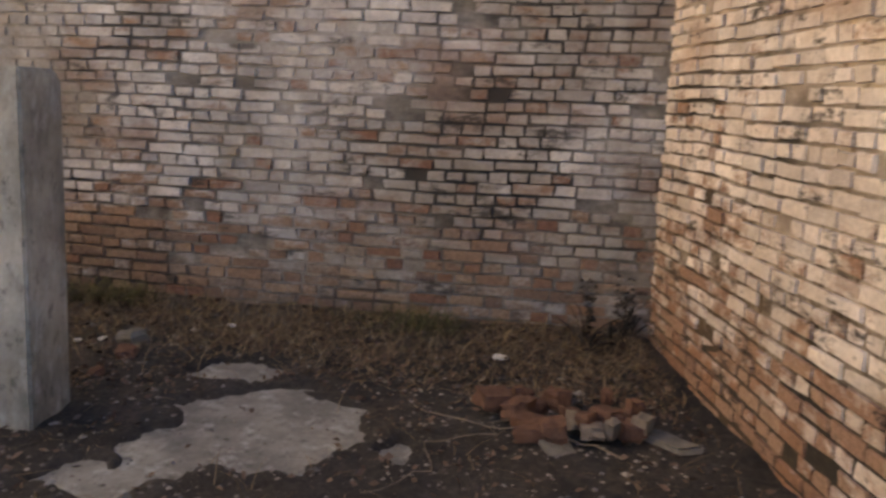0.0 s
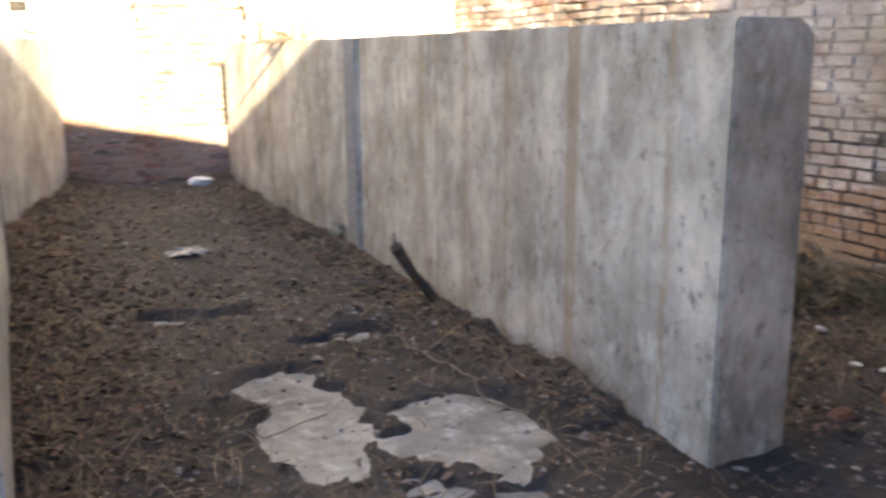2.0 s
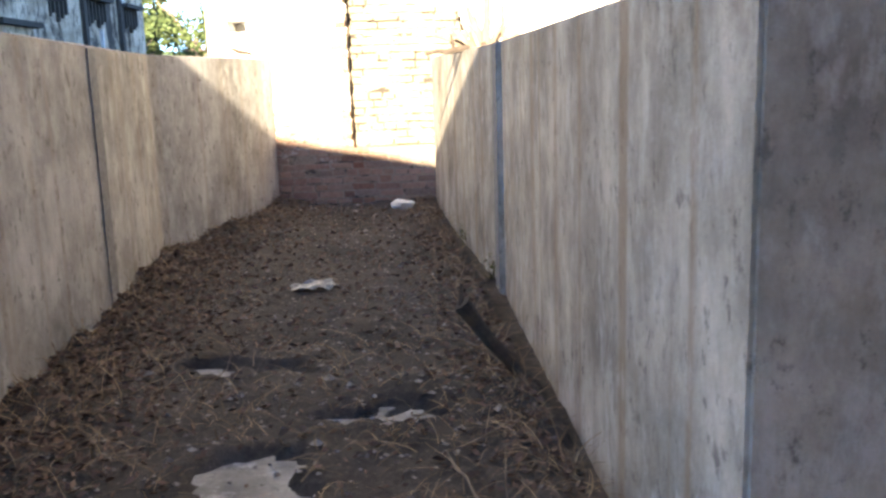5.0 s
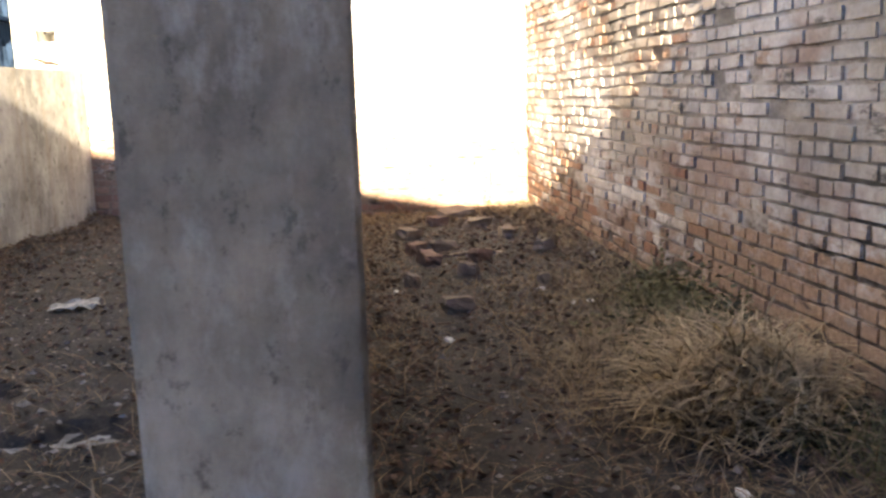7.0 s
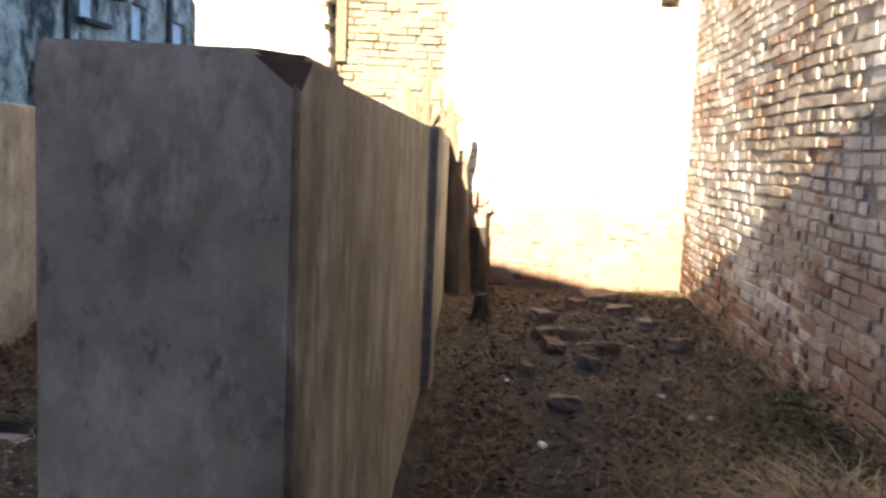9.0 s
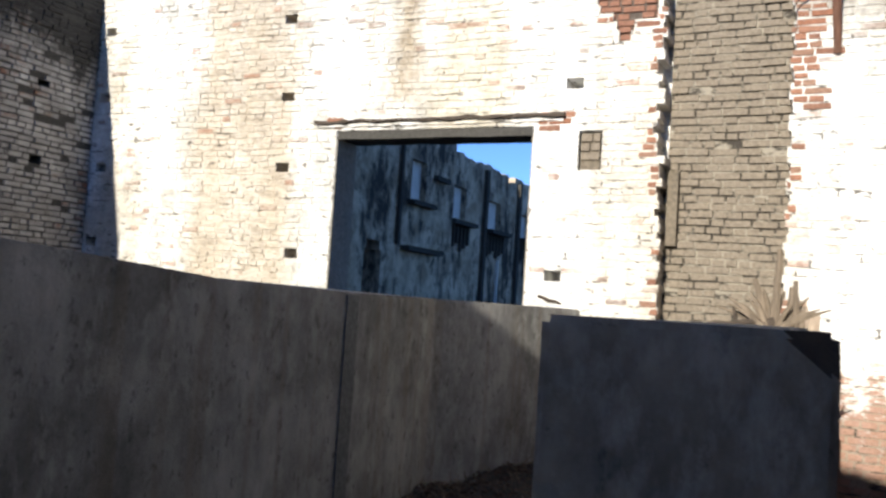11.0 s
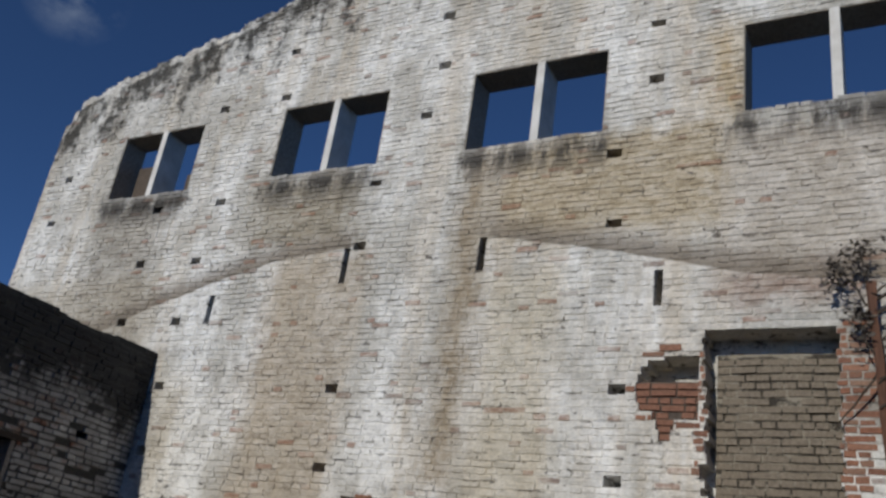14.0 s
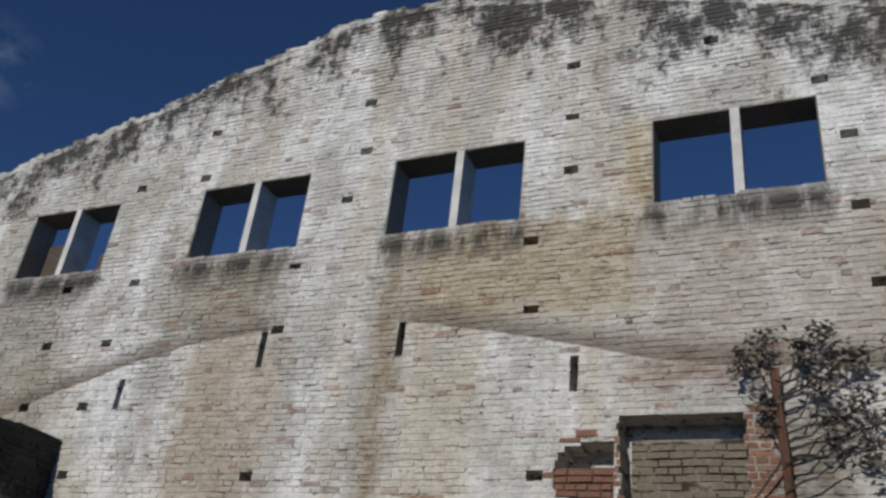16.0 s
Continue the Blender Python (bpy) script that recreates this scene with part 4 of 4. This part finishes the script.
# pile of red brick by the rear wall
for i in range(30):
    a, r = RN.uniform(0, 6.28), 0.36 * math.sqrt(RN.random())
    x, y = 3.86 + r * math.cos(a) * 0.8, 0.08 + r * math.sin(a)
    s = RN.uniform(0.06, 0.14)
    red = RN.random() < 0.88
    lump("brick_fragment", (x, y, ground_z(x, y) + RN.uniform(0, 0.05)), (s, s * RN.uniform(0.5, 0.8), RN.uniform(0.05, 0.08)), rubble_red if red else rubble_tan,
         "broken orange-red brick in a heap on the ground" if red else "dull brown brick lump in a heap on the ground", "rubble", 60 + i, "heap of broken brick", blocky=0.82)
lump("stone_slab", (3.62, 0.12), (0.26, 0.13, 0.03), stone, "flat pale grey stone slab lying beside broken brick", "stone", 91, rz=20, blocky=0.5)
lump("stone_slab", (3.74, -0.36), (0.24, 0.12, 0.03), stone, "flat weathered grey stone slab beside the rear wall", "stone", 92, rz=40, blocky=0.5)
lump("brick_fragment", (4.22, 2.35), (0.15, 0.09, 0.05), rubble_red, "small red brick piece in dry litter", "rubble", 93)
lump("brick_fragment", (3.92, 2.35), (0.10, 0.06, 0.04), rubble_red, "small red brick chip on dark soil", "rubble", 94)
lump("stone", (4.42, 2.42), (0.14, 0.10, 0.09), stone, "rough grey stone standing in dry grass", "stone", 95, blocky=0.7)

# scraps
for i, (x, y, s) in enumerate([(4.70, 0.45, 0.05), (4.86, 2.04, 0.035), (4.45, 2.62, 0.03), (4.62, 3.15, 0.035), (4.42, 2.75, 0.03), (3.8, 5.98, 0.03), (3.98, 4.92, 0.035), (4.72, 5.43, 0.035), (4.81, 5.44, 0.03), (4.62, 5.8, 0.03)]):
    lump("paper_scrap", (x, y), (s * 1.5, s, s * 0.6), paper, "crumpled white scrap lying on the litter", "litter", 110 + i, "white scraps", blocky=0.2)
lump("plastic_bag", (2.42, 8.95), (0.26, 0.14, 0.09), paper, "crumpled white plastic bag below the facade", "litter", 130, blocky=0.2)


def sheet(name, x, y, s, label, seed):
    bm = bmesh.new()
    bmesh.ops.create_grid(bm, x_segments=9, y_segments=7, size=0.5)
    for v in bm.verts:
        p = v.co.copy()
        edge = 1 + 0.35 * noise.noise(p * 3 + Vector((seed, 0, 0)))
        v.co = Vector((p.x * s * edge, p.y * s * 0.6 * edge, 0.03 + 0.035 * noise.noise(p * 5 + Vector((0, seed, 0)))))
    ob = part(name, bm, plastic, None, label)
    ob.matrix_world = pose(x, y, ground_z(x, y), 0, 0, 20)
    mod = ob.modifiers.new("thick", "SOLIDIFY")
    mod.thickness = 0.002
    return tagged(ob, label, "litter")


sheet("plastic_sheet", 1.95, 6.02, 0.30, "crumpled translucent plastic sheet on dark soil", 3)

# sticks and stumps
v, f = tube(wander((3.08, 4.20, 0.02), (2.78, 4.14, 0.42), 5, 0.008, 3), [0.034, 0.03, 0.028, 0.027, 0.03, 0.036])
v2, f2 = tube([(2.78, 4.14, 0.41), (2.785, 4.17, 0.49)], [0.014, 0.004])
tagged(solid("broken_stick", *joined([(v, f), (v2, f2)]), bark_dark), "dark broken stick leaning against the concrete wall", "branch")


def stump(name, pieces, mat, label, seed):
    body = tagged(new(name), label, "tree stump")
    x, y, z = pieces[0][0][0]
    body.matrix_world = pose(x, y, 0.05)
    for i, (pts, radii, m) in enumerate(pieces):
        v, f = tube([Vector(p) - Vector((x, y, 0.05)) for p in pts], radii, 9, 0.16, seed + i)
        solid("trunk" if i == 0 else "limb", v, f, m or mat, body, smooth=False)
    return body


stump("cut_stump", [([(3.27, 8.95, 0.0), (3.25, 8.95, 0.5), (3.23, 8.95, 1.0), (3.20, 8.95, 1.25)], [0.135, 0.115, 0.105, 0.11], bark),
                    ([(3.20, 8.95, 1.2), (3.14, 8.95, 1.55), (3.13, 8.95, 1.80)], [0.085, 0.065, 0.03], bark),
                    ([(3.21, 8.95, 1.15), (3.27, 8.94, 1.38), (3.30, 8.93, 1.58)], [0.085, 0.075, 0.05], wood_pale),
                    ([(3.24, 8.93, 1.5), (3.23, 8.93, 1.70)], [0.03, 0.006], wood_pale), ([(3.15, 8.93, 1.1), (3.11, 8.93, 1.45)], [0.05, 0.02], bark),
                    ([(3.18, 8.95, 1.3), (3.22, 8.95, 1.6)], [0.045, 0.012], wood_pale)], bark, "tall cut tree stump with split pale limbs beside the concrete wall", 5)
stump("cut_stump", [([(3.42, 9.0, 0.0), (3.42, 9.0, 0.35), (3.42, 9.0, 0.68)], [0.11, 0.095, 0.085], bark_dark),
                    ([(3.42, 9.0, 0.62), (3.44, 8.99, 0.85)], [0.07, 0.045], wood_pale), ([(3.45, 9.0, 0.75), (3.52, 8.99, 0.98)], [0.016, 0.005], wood_pale)], bark_dark, "short dark cut stump with a splintered pale top", 15)
stump("root_stump", [([(3.56, 7.66, 0.0), (3.55, 7.66, 0.14), (3.54, 7.66, 0.28)], [0.13, 0.08, 0.045], bark_dark)]
      + [([(3.56, 7.66, 0.10), (3.56 + 0.22 * math.cos(a), 7.66 + 0.22 * math.sin(a), 0.03)], [0.05, 0.018], bark_dark) for a in (0.3, 1.5, 2.9, 4.2, 5.4)], bark_dark, "low dark root stump spreading into the soil", 25)

shards = []
for i in range(13):
    a = -1.2 + 2.4 * i / 12 + RN.uniform(-0.1, 0.1)
    ln = RN.uniform(0.16, 0.33)
    b = Vector((3.02 + 0.06 * math.sin(a), 8.88 + RN.uniform(-0.05, 0.05), HA - 0.01))
    shards.append(tube([b, b + Vector((math.sin(a) * ln * 0.5, RN.uniform(-.03, .03), math.cos(a) * ln * 0.6)), b + Vector((math.sin(a) * ln, RN.uniform(-.05, .05), math.cos(a) * ln))], [0.024, 0.019, 0.005], 5, 0.2, i))
spiky = tagged(new("cut_shrub"), "hacked dry shrub with grey shards on top of the concrete wall", "plant")
spiky.matrix_world = pose(3.08, 7.25, HA)
for v, f in shards:
    solid("shard", [Vector(p) - Vector((3.0, 8.88, HA)) for p in v], f, bark, spiky)
for i, (a, b, r) in enumerate([((-0.01, 0, 0), (-0.10, 0, 0.30), 0.026), ((0.04, 0, 0), (0.05, 0.02, 0.50), 0.028), ((0.16, 0, -0.02), (0.155, 0, 0.30), 0.020), ((0.20, 0, -0.02), (0.21, 0, 0.14), 0.016)]):
    v, f = tube(wander(a, b, 4, 0.006, 60 + i), [r, r * 0.95, r * 0.9, r * 0.85, r * 0.7], 6, 0.15, 60 + i)
    solid("stub", v, f, bark, spiky)
v, f = tube(wander((0.03, 0, 0.03), (-0.40, -0.1, -0.02), 6, 0.018, 9), [0.035, 0.03, 0.026, 0.024, 0.02, 0.016, 0.012])
v2, f2 = tube(wander((-0.2, -0.05, 0.02), (-0.22, -0.05, 0.12), 2, 0.0, 9), [0.014, 0.012, 0.006])
solid("branch", *joined([(v, f), (v2, f2)]), bark_dark, spiky)
v, f = tube(wander((0.93, 8.95, 1.60), (1.13, 9.05, 1.54), 4, 0.012, 12), [0.012, 0.018, 0.02, 0.018, 0.008])
tagged(solid("broken_branch", v, f, bark_dark), "short black broken branch on the end of the concrete wall", "branch")

# dead shrub growing out of the facade
shrub = tagged(new("dead_shrub"), "dead shrub with hanging brown leaves growing from the facade", "plant")
SH = Vector((3.36, F - 0.02, 3.85))
shrub.matrix_world = Matrix.Translation(SH)
stem = [(0.03, 0.02, 0), (0.01, -0.12, 0.45), (0.0, -0.16, 0.9), (-0.03, -0.18, 1.3), (-0.03, -0.18, 1.62)]
v, f = tube(stem, [0.036, 0.036, 0.038, 0.036, 0.044], 9, 0.22, 3)
solid("trunk", v, f, bark_red, shrub)
CLUMPS = [(-0.10, 1.87, 0.12), (0.38, 1.92, 0.12), (0.49, 1.66, 0.13), (0.65, 1.69, 0.10), (1.0, 1.80, 0.12), (0.63, 1.27, 0.15), (0.32, 1.40, 0.12), (-0.12, 1.27, 0.10), (0.43, 1.06, 0.13), (0.85, 1.10, 0.14), (0.66, 0.86, 0.10), (-0.30, 1.72, 0.10), (1.05, 1.35, 0.13), (0.22, 1.78, 0.08)]
leafspots, twigs = [], []
for i, (dx, dz, r) in enumerate(CLUMPS):
    from_z = min(1.5, max(0.45, dz - 0.35))
    a = (-0.02, -0.17, from_z)
    pts = wander(a, (dx, -0.24, dz), 5, 0.03, 40 + i)
    pts[2].z -= 0.05
    twigs.append(tube(pts, [0.013, 0.011, 0.009, 0.008, 0.006, 0.003], 5, 0.2, i))
    for k in range(150):
        p = (dx + RN.gauss(0, r * 0.62), -0.24 + RN.gauss(0, r * 0.5), dz - abs(RN.gauss(0, r * 1.2)) + r * 0.7)
        leafspots.append((*p, RN.uniform(0.016, 0.044)))
twigs.append(tube(wander((0.0, -0.16, 0.85), (-0.38, -0.05, 0.35), 5, 0.02, 77), [0.012, 0.011, 0.010, 0.009, 0.007, 0.005], 5, 0.2, 5))
twigs.append(tube(wander((0.0, -0.16, 0.85), (1.1, -0.2, 1.15), 6, 0.03, 78), [0.014, 0.012, 0.011, 0.010, 0.008, 0.006, 0.004], 5, 0.2, 6))
for v, f in twigs:
    solid("branch", v, f, bark_dark, shrub)
leafs = flakes("leaves", leafspots, leaves_grey, "hanging dry brown leaves", "")
leafs.parent = shrub

# twigs and vines on the ground
for i, (pts, r) in enumerate([([(2.9, 0.75), (3.2, 0.55), (3.45, 0.62), (3.6, 0.35), (3.75, 0.4), (3.85, 0.1)], 0.006), ([(3.85, 0.75), (3.7, 0.5), (3.72, 0.2), (3.6, 0.0), (3.4, -0.2)], 0.006), ([(4.75, 0.5), (4.5, 0.1), (4.3, -0.1)], 0.006),
                              ([(2.95, 3.75), (2.7, 3.55), (2.8, 3.2), (2.75, 3.0), (2.9, 2.8)], 0.007), ([(1.7, 3.0), (1.95, 3.02), (2.2, 3.15)], 0.005), ([(2.6, 4.9), (2.8, 4.75), (2.9, 4.5)], 0.006), ([(1.5, 4.3), (1.7, 4.5), (1.75, 4.75)], 0.006),
                              ([(3.7, 4.1), (3.9, 4.15), (4.1, 3.9)], 0.006), ([(3.9, 4.8), (3.75, 4.5), (3.7, 4.2)], 0.005), ([(4.2, 4.6), (4.6, 4.3), (4.9, 4.5)], 0.005), ([(2.7, 5.3), (2.85, 5.1), (2.8, 4.85), (2.95, 4.7)], 0.008)]):
    p3 = []
    for (xa, ya), (xb, yb) in zip(pts[:-1], pts[1:]):
        for k in range(4):
            x, y = xa + (xb - xa) * k / 4 + RN.uniform(-.012, .012), ya + (yb - ya) * k / 4 + RN.uniform(-.012, .012)
            p3.append((x, y, max(ground_z(x, y), 0.0) + 0.012 + RN.uniform(0, 0.02)))
    v, f = tube(p3, [r * RN.uniform(0.5, 0.75)] * len(p3), 5, 0.2, i)
    tagged(solid("dry_twig", v, f, bark), "thin dry twig trailing over soil and concrete", "twig", "dry twigs on the ground")

# dry plants standing against the walls
for i, (x, y, z, h, n, m) in enumerate([(5.18, -0.20, 0.05, 0.42, 14, bark_dark), (4.98, 0.0, 0.05, 0.45, 12, bark_dark), (4.12, 9.22, 0.06, 0.55, 6, straw), (4.86, 9.22, 0.06, 0.5, 6, straw), (5.2, 5.4, 0.1, 0.45, 8, weeds), (5.2, 4.4, 0.1, 0.5, 10, weeds)]):
    spots = [(x + RN.uniform(-.05, .05), y + RN.uniform(-.05, .05), z, h * RN.uniform(0.5, 1.1)) for _ in range(n)]
    ob = tagged(new("dry_weed"), "dry upright weed standing against the brick wall", "plant")
    st = blades("stems", spots, m, "", "", 0.011 if i < 2 else 0.006, 0.35, bend=4)
    st.parent = ob
    fl = flakes("leaves", [(a, b, c + l * RN.uniform(0.2, 0.9), 0.022 if i < 2 else 0.012) for a, b, c, l in spots for _ in range(8)], m, "", "")
    fl.parent = ob
    ob["group"] = "dry weeds along the walls"
sp = []
for i, (x, y) in enumerate([(3.04, 6.1), (2.95, 7.2), (0.95, 3.9), (0.85, 5.0)]):
    spots = [(x + RN.uniform(-.04, .04), y + RN.uniform(-.06, .06), soil(x, y), RN.uniform(0.08, 0.2)) for _ in range(14)]
    ob = tagged(new("green_weed"), "small green weed at the foot of the concrete wall", "plant")
    st = blades("stems", spots, weeds, "", "", 0.006, 0.8, bend=3)
    st.parent = ob
    fl = flakes("leaves", [(a + RN.uniform(-.03, .03), b + RN.uniform(-.03, .03), c + l * RN.uniform(0.3, 0.9), 0.014) for a, b, c, l in spots for _ in range(4)], weeds, "", "")
    fl.parent = ob

# ---- loose litter, straw, weeds and grit ----
def inside_yard(x, y):
    if y < -0.31 - 0.222 * (WX - x) + 0.05 or x > WX - 0.03 or y > F - 0.03:
        return False
    left = 3.19 - 0.066 * (y - 2.2)
    if y > 2.15 and left - 0.03 < x < left + 0.42:
        return False
    bx = channel_edge(y)
    if y > 2.1 and x < bx + 0.02:
        return False
    return 0.6 < x


def density(x, y, what):
    n1 = noise.noise(Vector((x * 1.6, y * 1.6, 3.3))) * 0.5 + 0.5
    n2 = noise.noise(Vector((x * 5, y * 5, 8.1))) * 0.5 + 0.5
    left = 3.19 - 0.066 * (y - 2.2)
    bx = channel_edge(y)
    in_channel = y > 2.4 and x < left
    on_slab = patch(x, y) > 0.44
    if what == "leaf":
        d = 0.12 * n2
        if in_channel:
            d += 0.9 * max(0, 1 - (left - x) / 0.35) + 1.0 * max(0, 1 - (x - bx) / 0.7) + 0.10 * n1
            if y > 7.5:
                d *= 0.5
        else:
            d += 1.0 * max(0, 1 - (WX - x) / 1.5) * n1 + (0.35 if (x > 3.5 and y > 2.2 and x < 3.9) else 0)
        return d * (0.05 if on_slab else 1)
    if what == "straw":
        d = 0.02 * n2
        if not in_channel:
            w = WX - x
            if y < 6.2:
                d += 0.9 * max(0, 1 - w / 1.25) * (0.3 + n1)
            else:
                d += 0.35 * max(0, 1 - w / 0.5)
            d += 1.6 * max(0, 1 - math.hypot((x - 4.72) / 0.55, (y - 4.2) / 0.85))
            if x < 3.95 and y > 2.3:
                d += 0.2 * n1
            if y > 8.6:
                d += 0.5 * n1
        else:
            d += 0.30 * max(0, 1 - (left - x) / 0.3) + 0.25 * max(0, 1 - (x - bx) / 0.5) + 0.10 * n2 * (y < 5)
        return d * (0.06 if on_slab else 1)
    return (0.5 + 0.5 * n2) * (0.25 if on_slab else 1)


def scatter(count, what, lo, hi, zoff=None):
    out = []
    while len(out) < count:
        x, y = RN.uniform(0.75, 5.27), RN.uniform(-1.0, 9.28)
        if inside_yard(x, y) and RN.random() < density(x, y, what):
            z = ground_z(x, y)
            out.append((x, y, z, RN.uniform(lo, hi)))
    return out


def mound(x, y):
    return 0.20 * max(0, 1 - math.hypot((x - 4.80) / 0.46, (y - 4.2) / 0.6) ** 2) + 0.10 * max(0, 1 - math.hypot((x - 4.9) / 0.4, (y - 5.0) / 0.6) ** 2)


flakes("leaf_litter", scatter(24000, "leaf", 0.009, 0.026), leaves_dry, "curled brown dead leaves strewn over dark soil", "leaf litter")
st = [(x, y, z + RN.random() * mound(x, y), l) for x, y, z, l in scatter(21000, "straw", 0.06, 0.24)]
blades("dry_grass", st, straw, "tangled dry straw-coloured grass and stalks", "dry grass", 0.0027, 1.5, bend=4)
gs = []
while len(gs) < 2600:
    cx, cy, r = RN.choice([(5.08, 4.9, 0.22), (5.05, 4.5, 0.25), (5.1, 3.3, 0.22), (5.12, 2.9, 0.12), (5.1, 1.0, 0.16), (5.0, 4.0, 0.2)])
    x, y = RN.gauss(cx, r * 0.6), RN.gauss(cy, r)
    if inside_yard(x, y):
        gs.append((x, y, soil(x, y) + 0.5 * RN.random() * mound(x, y), RN.uniform(0.08, 0.34 if cy > 3.5 else 0.24)))
blades("green_grass", gs, weeds, "sparse green grass tufts at the foot of the brick wall", "grass", 0.0028, 0.9, bend=3)
hs = []
while len(hs) < 1500:
    a, r = RN.uniform(0, 6.28), math.sqrt(RN.random())
    x, y = 4.86 + 0.30 * r * math.cos(a), 3.70 + 0.34 * r * math.sin(a)
    if inside_yard(x, y):
        hs.append((x, y, soil(x, y) + 0.30 * (1 - r * r) ** 0.7 * RN.uniform(0.6, 1.0), RN.uniform(0.14, 0.36)))
blades("straw_heap", hs, straw_pale, "rounded heap of matted dry straw beside the brick wall", "dry grass", 0.0045, 1.6, bend=5)
ws = []
while len(ws) < 2600:
    cx, cy, r, h = RN.choice([(5.08, 4.75, 0.24, 0.38), (5.02, 4.35, 0.22, 0.30), (5.14, 5.2, 0.2, 0.22), (4.80, 4.55, 0.24, 0.22)])
    x, y, k = RN.gauss(cx, r * 0.5), RN.gauss(cy, r), RN.random()
    if inside_yard(x, y) and k > 0.04:
        ws.append((x, y, soil(x, y) + h * k * max(0.2, 1 - math.hypot(x - cx, y - cy) / (2.4 * r)), RN.uniform(0.008, 0.024)))
flakes("weed_leaves", ws, weeds_olive, "olive-green leaves of low weeds crowding the brick wall", "weeds")
v, f = [], []
for x, y, z, s in scatter(9000, "grit", 0.003, 0.015):
    if RN.random() < 0.03:
        s *= 2.2
    k = len(v)
    for a in range(4):
        an = a * 1.57 + RN.uniform(-.4, .4)
        v.append((x + math.cos(an) * s * RN.uniform(.7, 1.3), y + math.sin(an) * s * RN.uniform(.7, 1.3), z + s * 0.2))
    v += [(x, y, z + s * RN.uniform(0.6, 1.0)), (x, y, z - s * 0.3)]
    f += [(k, k + 1, k + 4), (k + 1, k + 2, k + 4), (k + 2, k + 3, k + 4), (k + 3, k, k + 4)]
grit_mat = simple("grit", (0.10, 0.085, 0.07), (0.30, 0.27, 0.235), 30, 0.95, island=True)
tagged(solid("grit", v, f, grit_mat), "grey and brown grit and pebbles scattered on soil", "gravel", kind="stuff")


# ---- trees beyond the courtyard ----
def tree(x, y, h, seed):
    rng = random.Random(seed)
    t = tagged(new("tree"), "broad leafy green tree beyond the ruined courtyard", "tree", "trees beyond the courtyard")
    t.matrix_world = pose(x, y, 0.04)
    parts = [tube(wander((0, 0, -0.2), (rng.uniform(-.3, .3), 0, h * 0.55), 5, 0.12, seed), [0.24, 0.2, 0.18, 0.16, 0.13, 0.10])]
    clumps = []
    for i in range(11):
        a = rng.uniform(0, 6.28)
        e = Vector((math.cos(a) * rng.uniform(0.4, 2.3), math.sin(a) * rng.uniform(0.4, 2.3), h * rng.uniform(0.35, 0.98)))
        parts.append(tube(wander((0, 0, h * rng.uniform(0.2, 0.5)), e, 4, 0.12, seed + i), [0.09, 0.07, 0.05, 0.035, 0.015], 5))
        clumps.append((e, rng.uniform(0.7, 1.2)))
    v, f = joined(parts)
    solid("trunk", v, f, bark, t)
    v, f = [], []
    for e, r in clumps:
        for _ in range(330):
            d = Vector((rng.gauss(0, 1), rng.gauss(0, 1), rng.gauss(0, 0.8))).normalized() * r * rng.uniform(0.45, 1.0)
            c = e + d
            s = rng.uniform(0.07, 0.16)
            u = Vector((rng.uniform(-1, 1), rng.uniform(-1, 1), rng.uniform(-1, 1))).normalized() * s
            w = u.cross(Vector((rng.uniform(-1, 1), rng.uniform(-1, 1), rng.uniform(-1, 1)))).normalized() * s * 0.6
            k = len(v)
            v += [c - u, c + w, c + u, c - w]
            f.append((k, k + 1, k + 2, k + 3))
    solid("crown", v, f, foliage, t)
    return t


for i, (x, y, h) in enumerate([(-9.5, 36, 5.6), (-12.5, 38, 6.6), (-7.2, 41, 6.0), (-15.5, 43, 7.2), (-10.5, 45, 7.0), (-4.5, 44, 6.0)]):
    tree(x, y, h, 300 + i * 20)
bm = bmesh.new()
bmesh.ops.create_grid(bm, x_segments=70, y_segments=20, size=0.5)
for v in bm.verts:
    x, y = v.co.x * 300 - 30, 95 + v.co.y * 80
    v.co = Vector((x, y, -1 + 13 * math.exp(-((y - 100) / 28) ** 2) * (0.7 + 0.5 * noise.noise(Vector((x * 0.02, 0, 0)))) + 1.2 * noise.noise(Vector((x * 0.15, y * 0.15, 0)))))
tagged(part("backdrop_hill", bm, foliage), kind="structure")

# ---- single bricks nearest the walk ----
for wall, m, mesh, some, proud in LATER:
    for a, b, z0, z1, out in some:
        o = new("brick", mesh)
        o.parent = wall
        o.matrix_world = m @ Matrix.Translation(((a + b) / 2, out - proud, z0 - 0.002)) @ Matrix.Rotation(radians(((a * 977 + z0 * 531) % 3) - 1.5), 4, "Y")
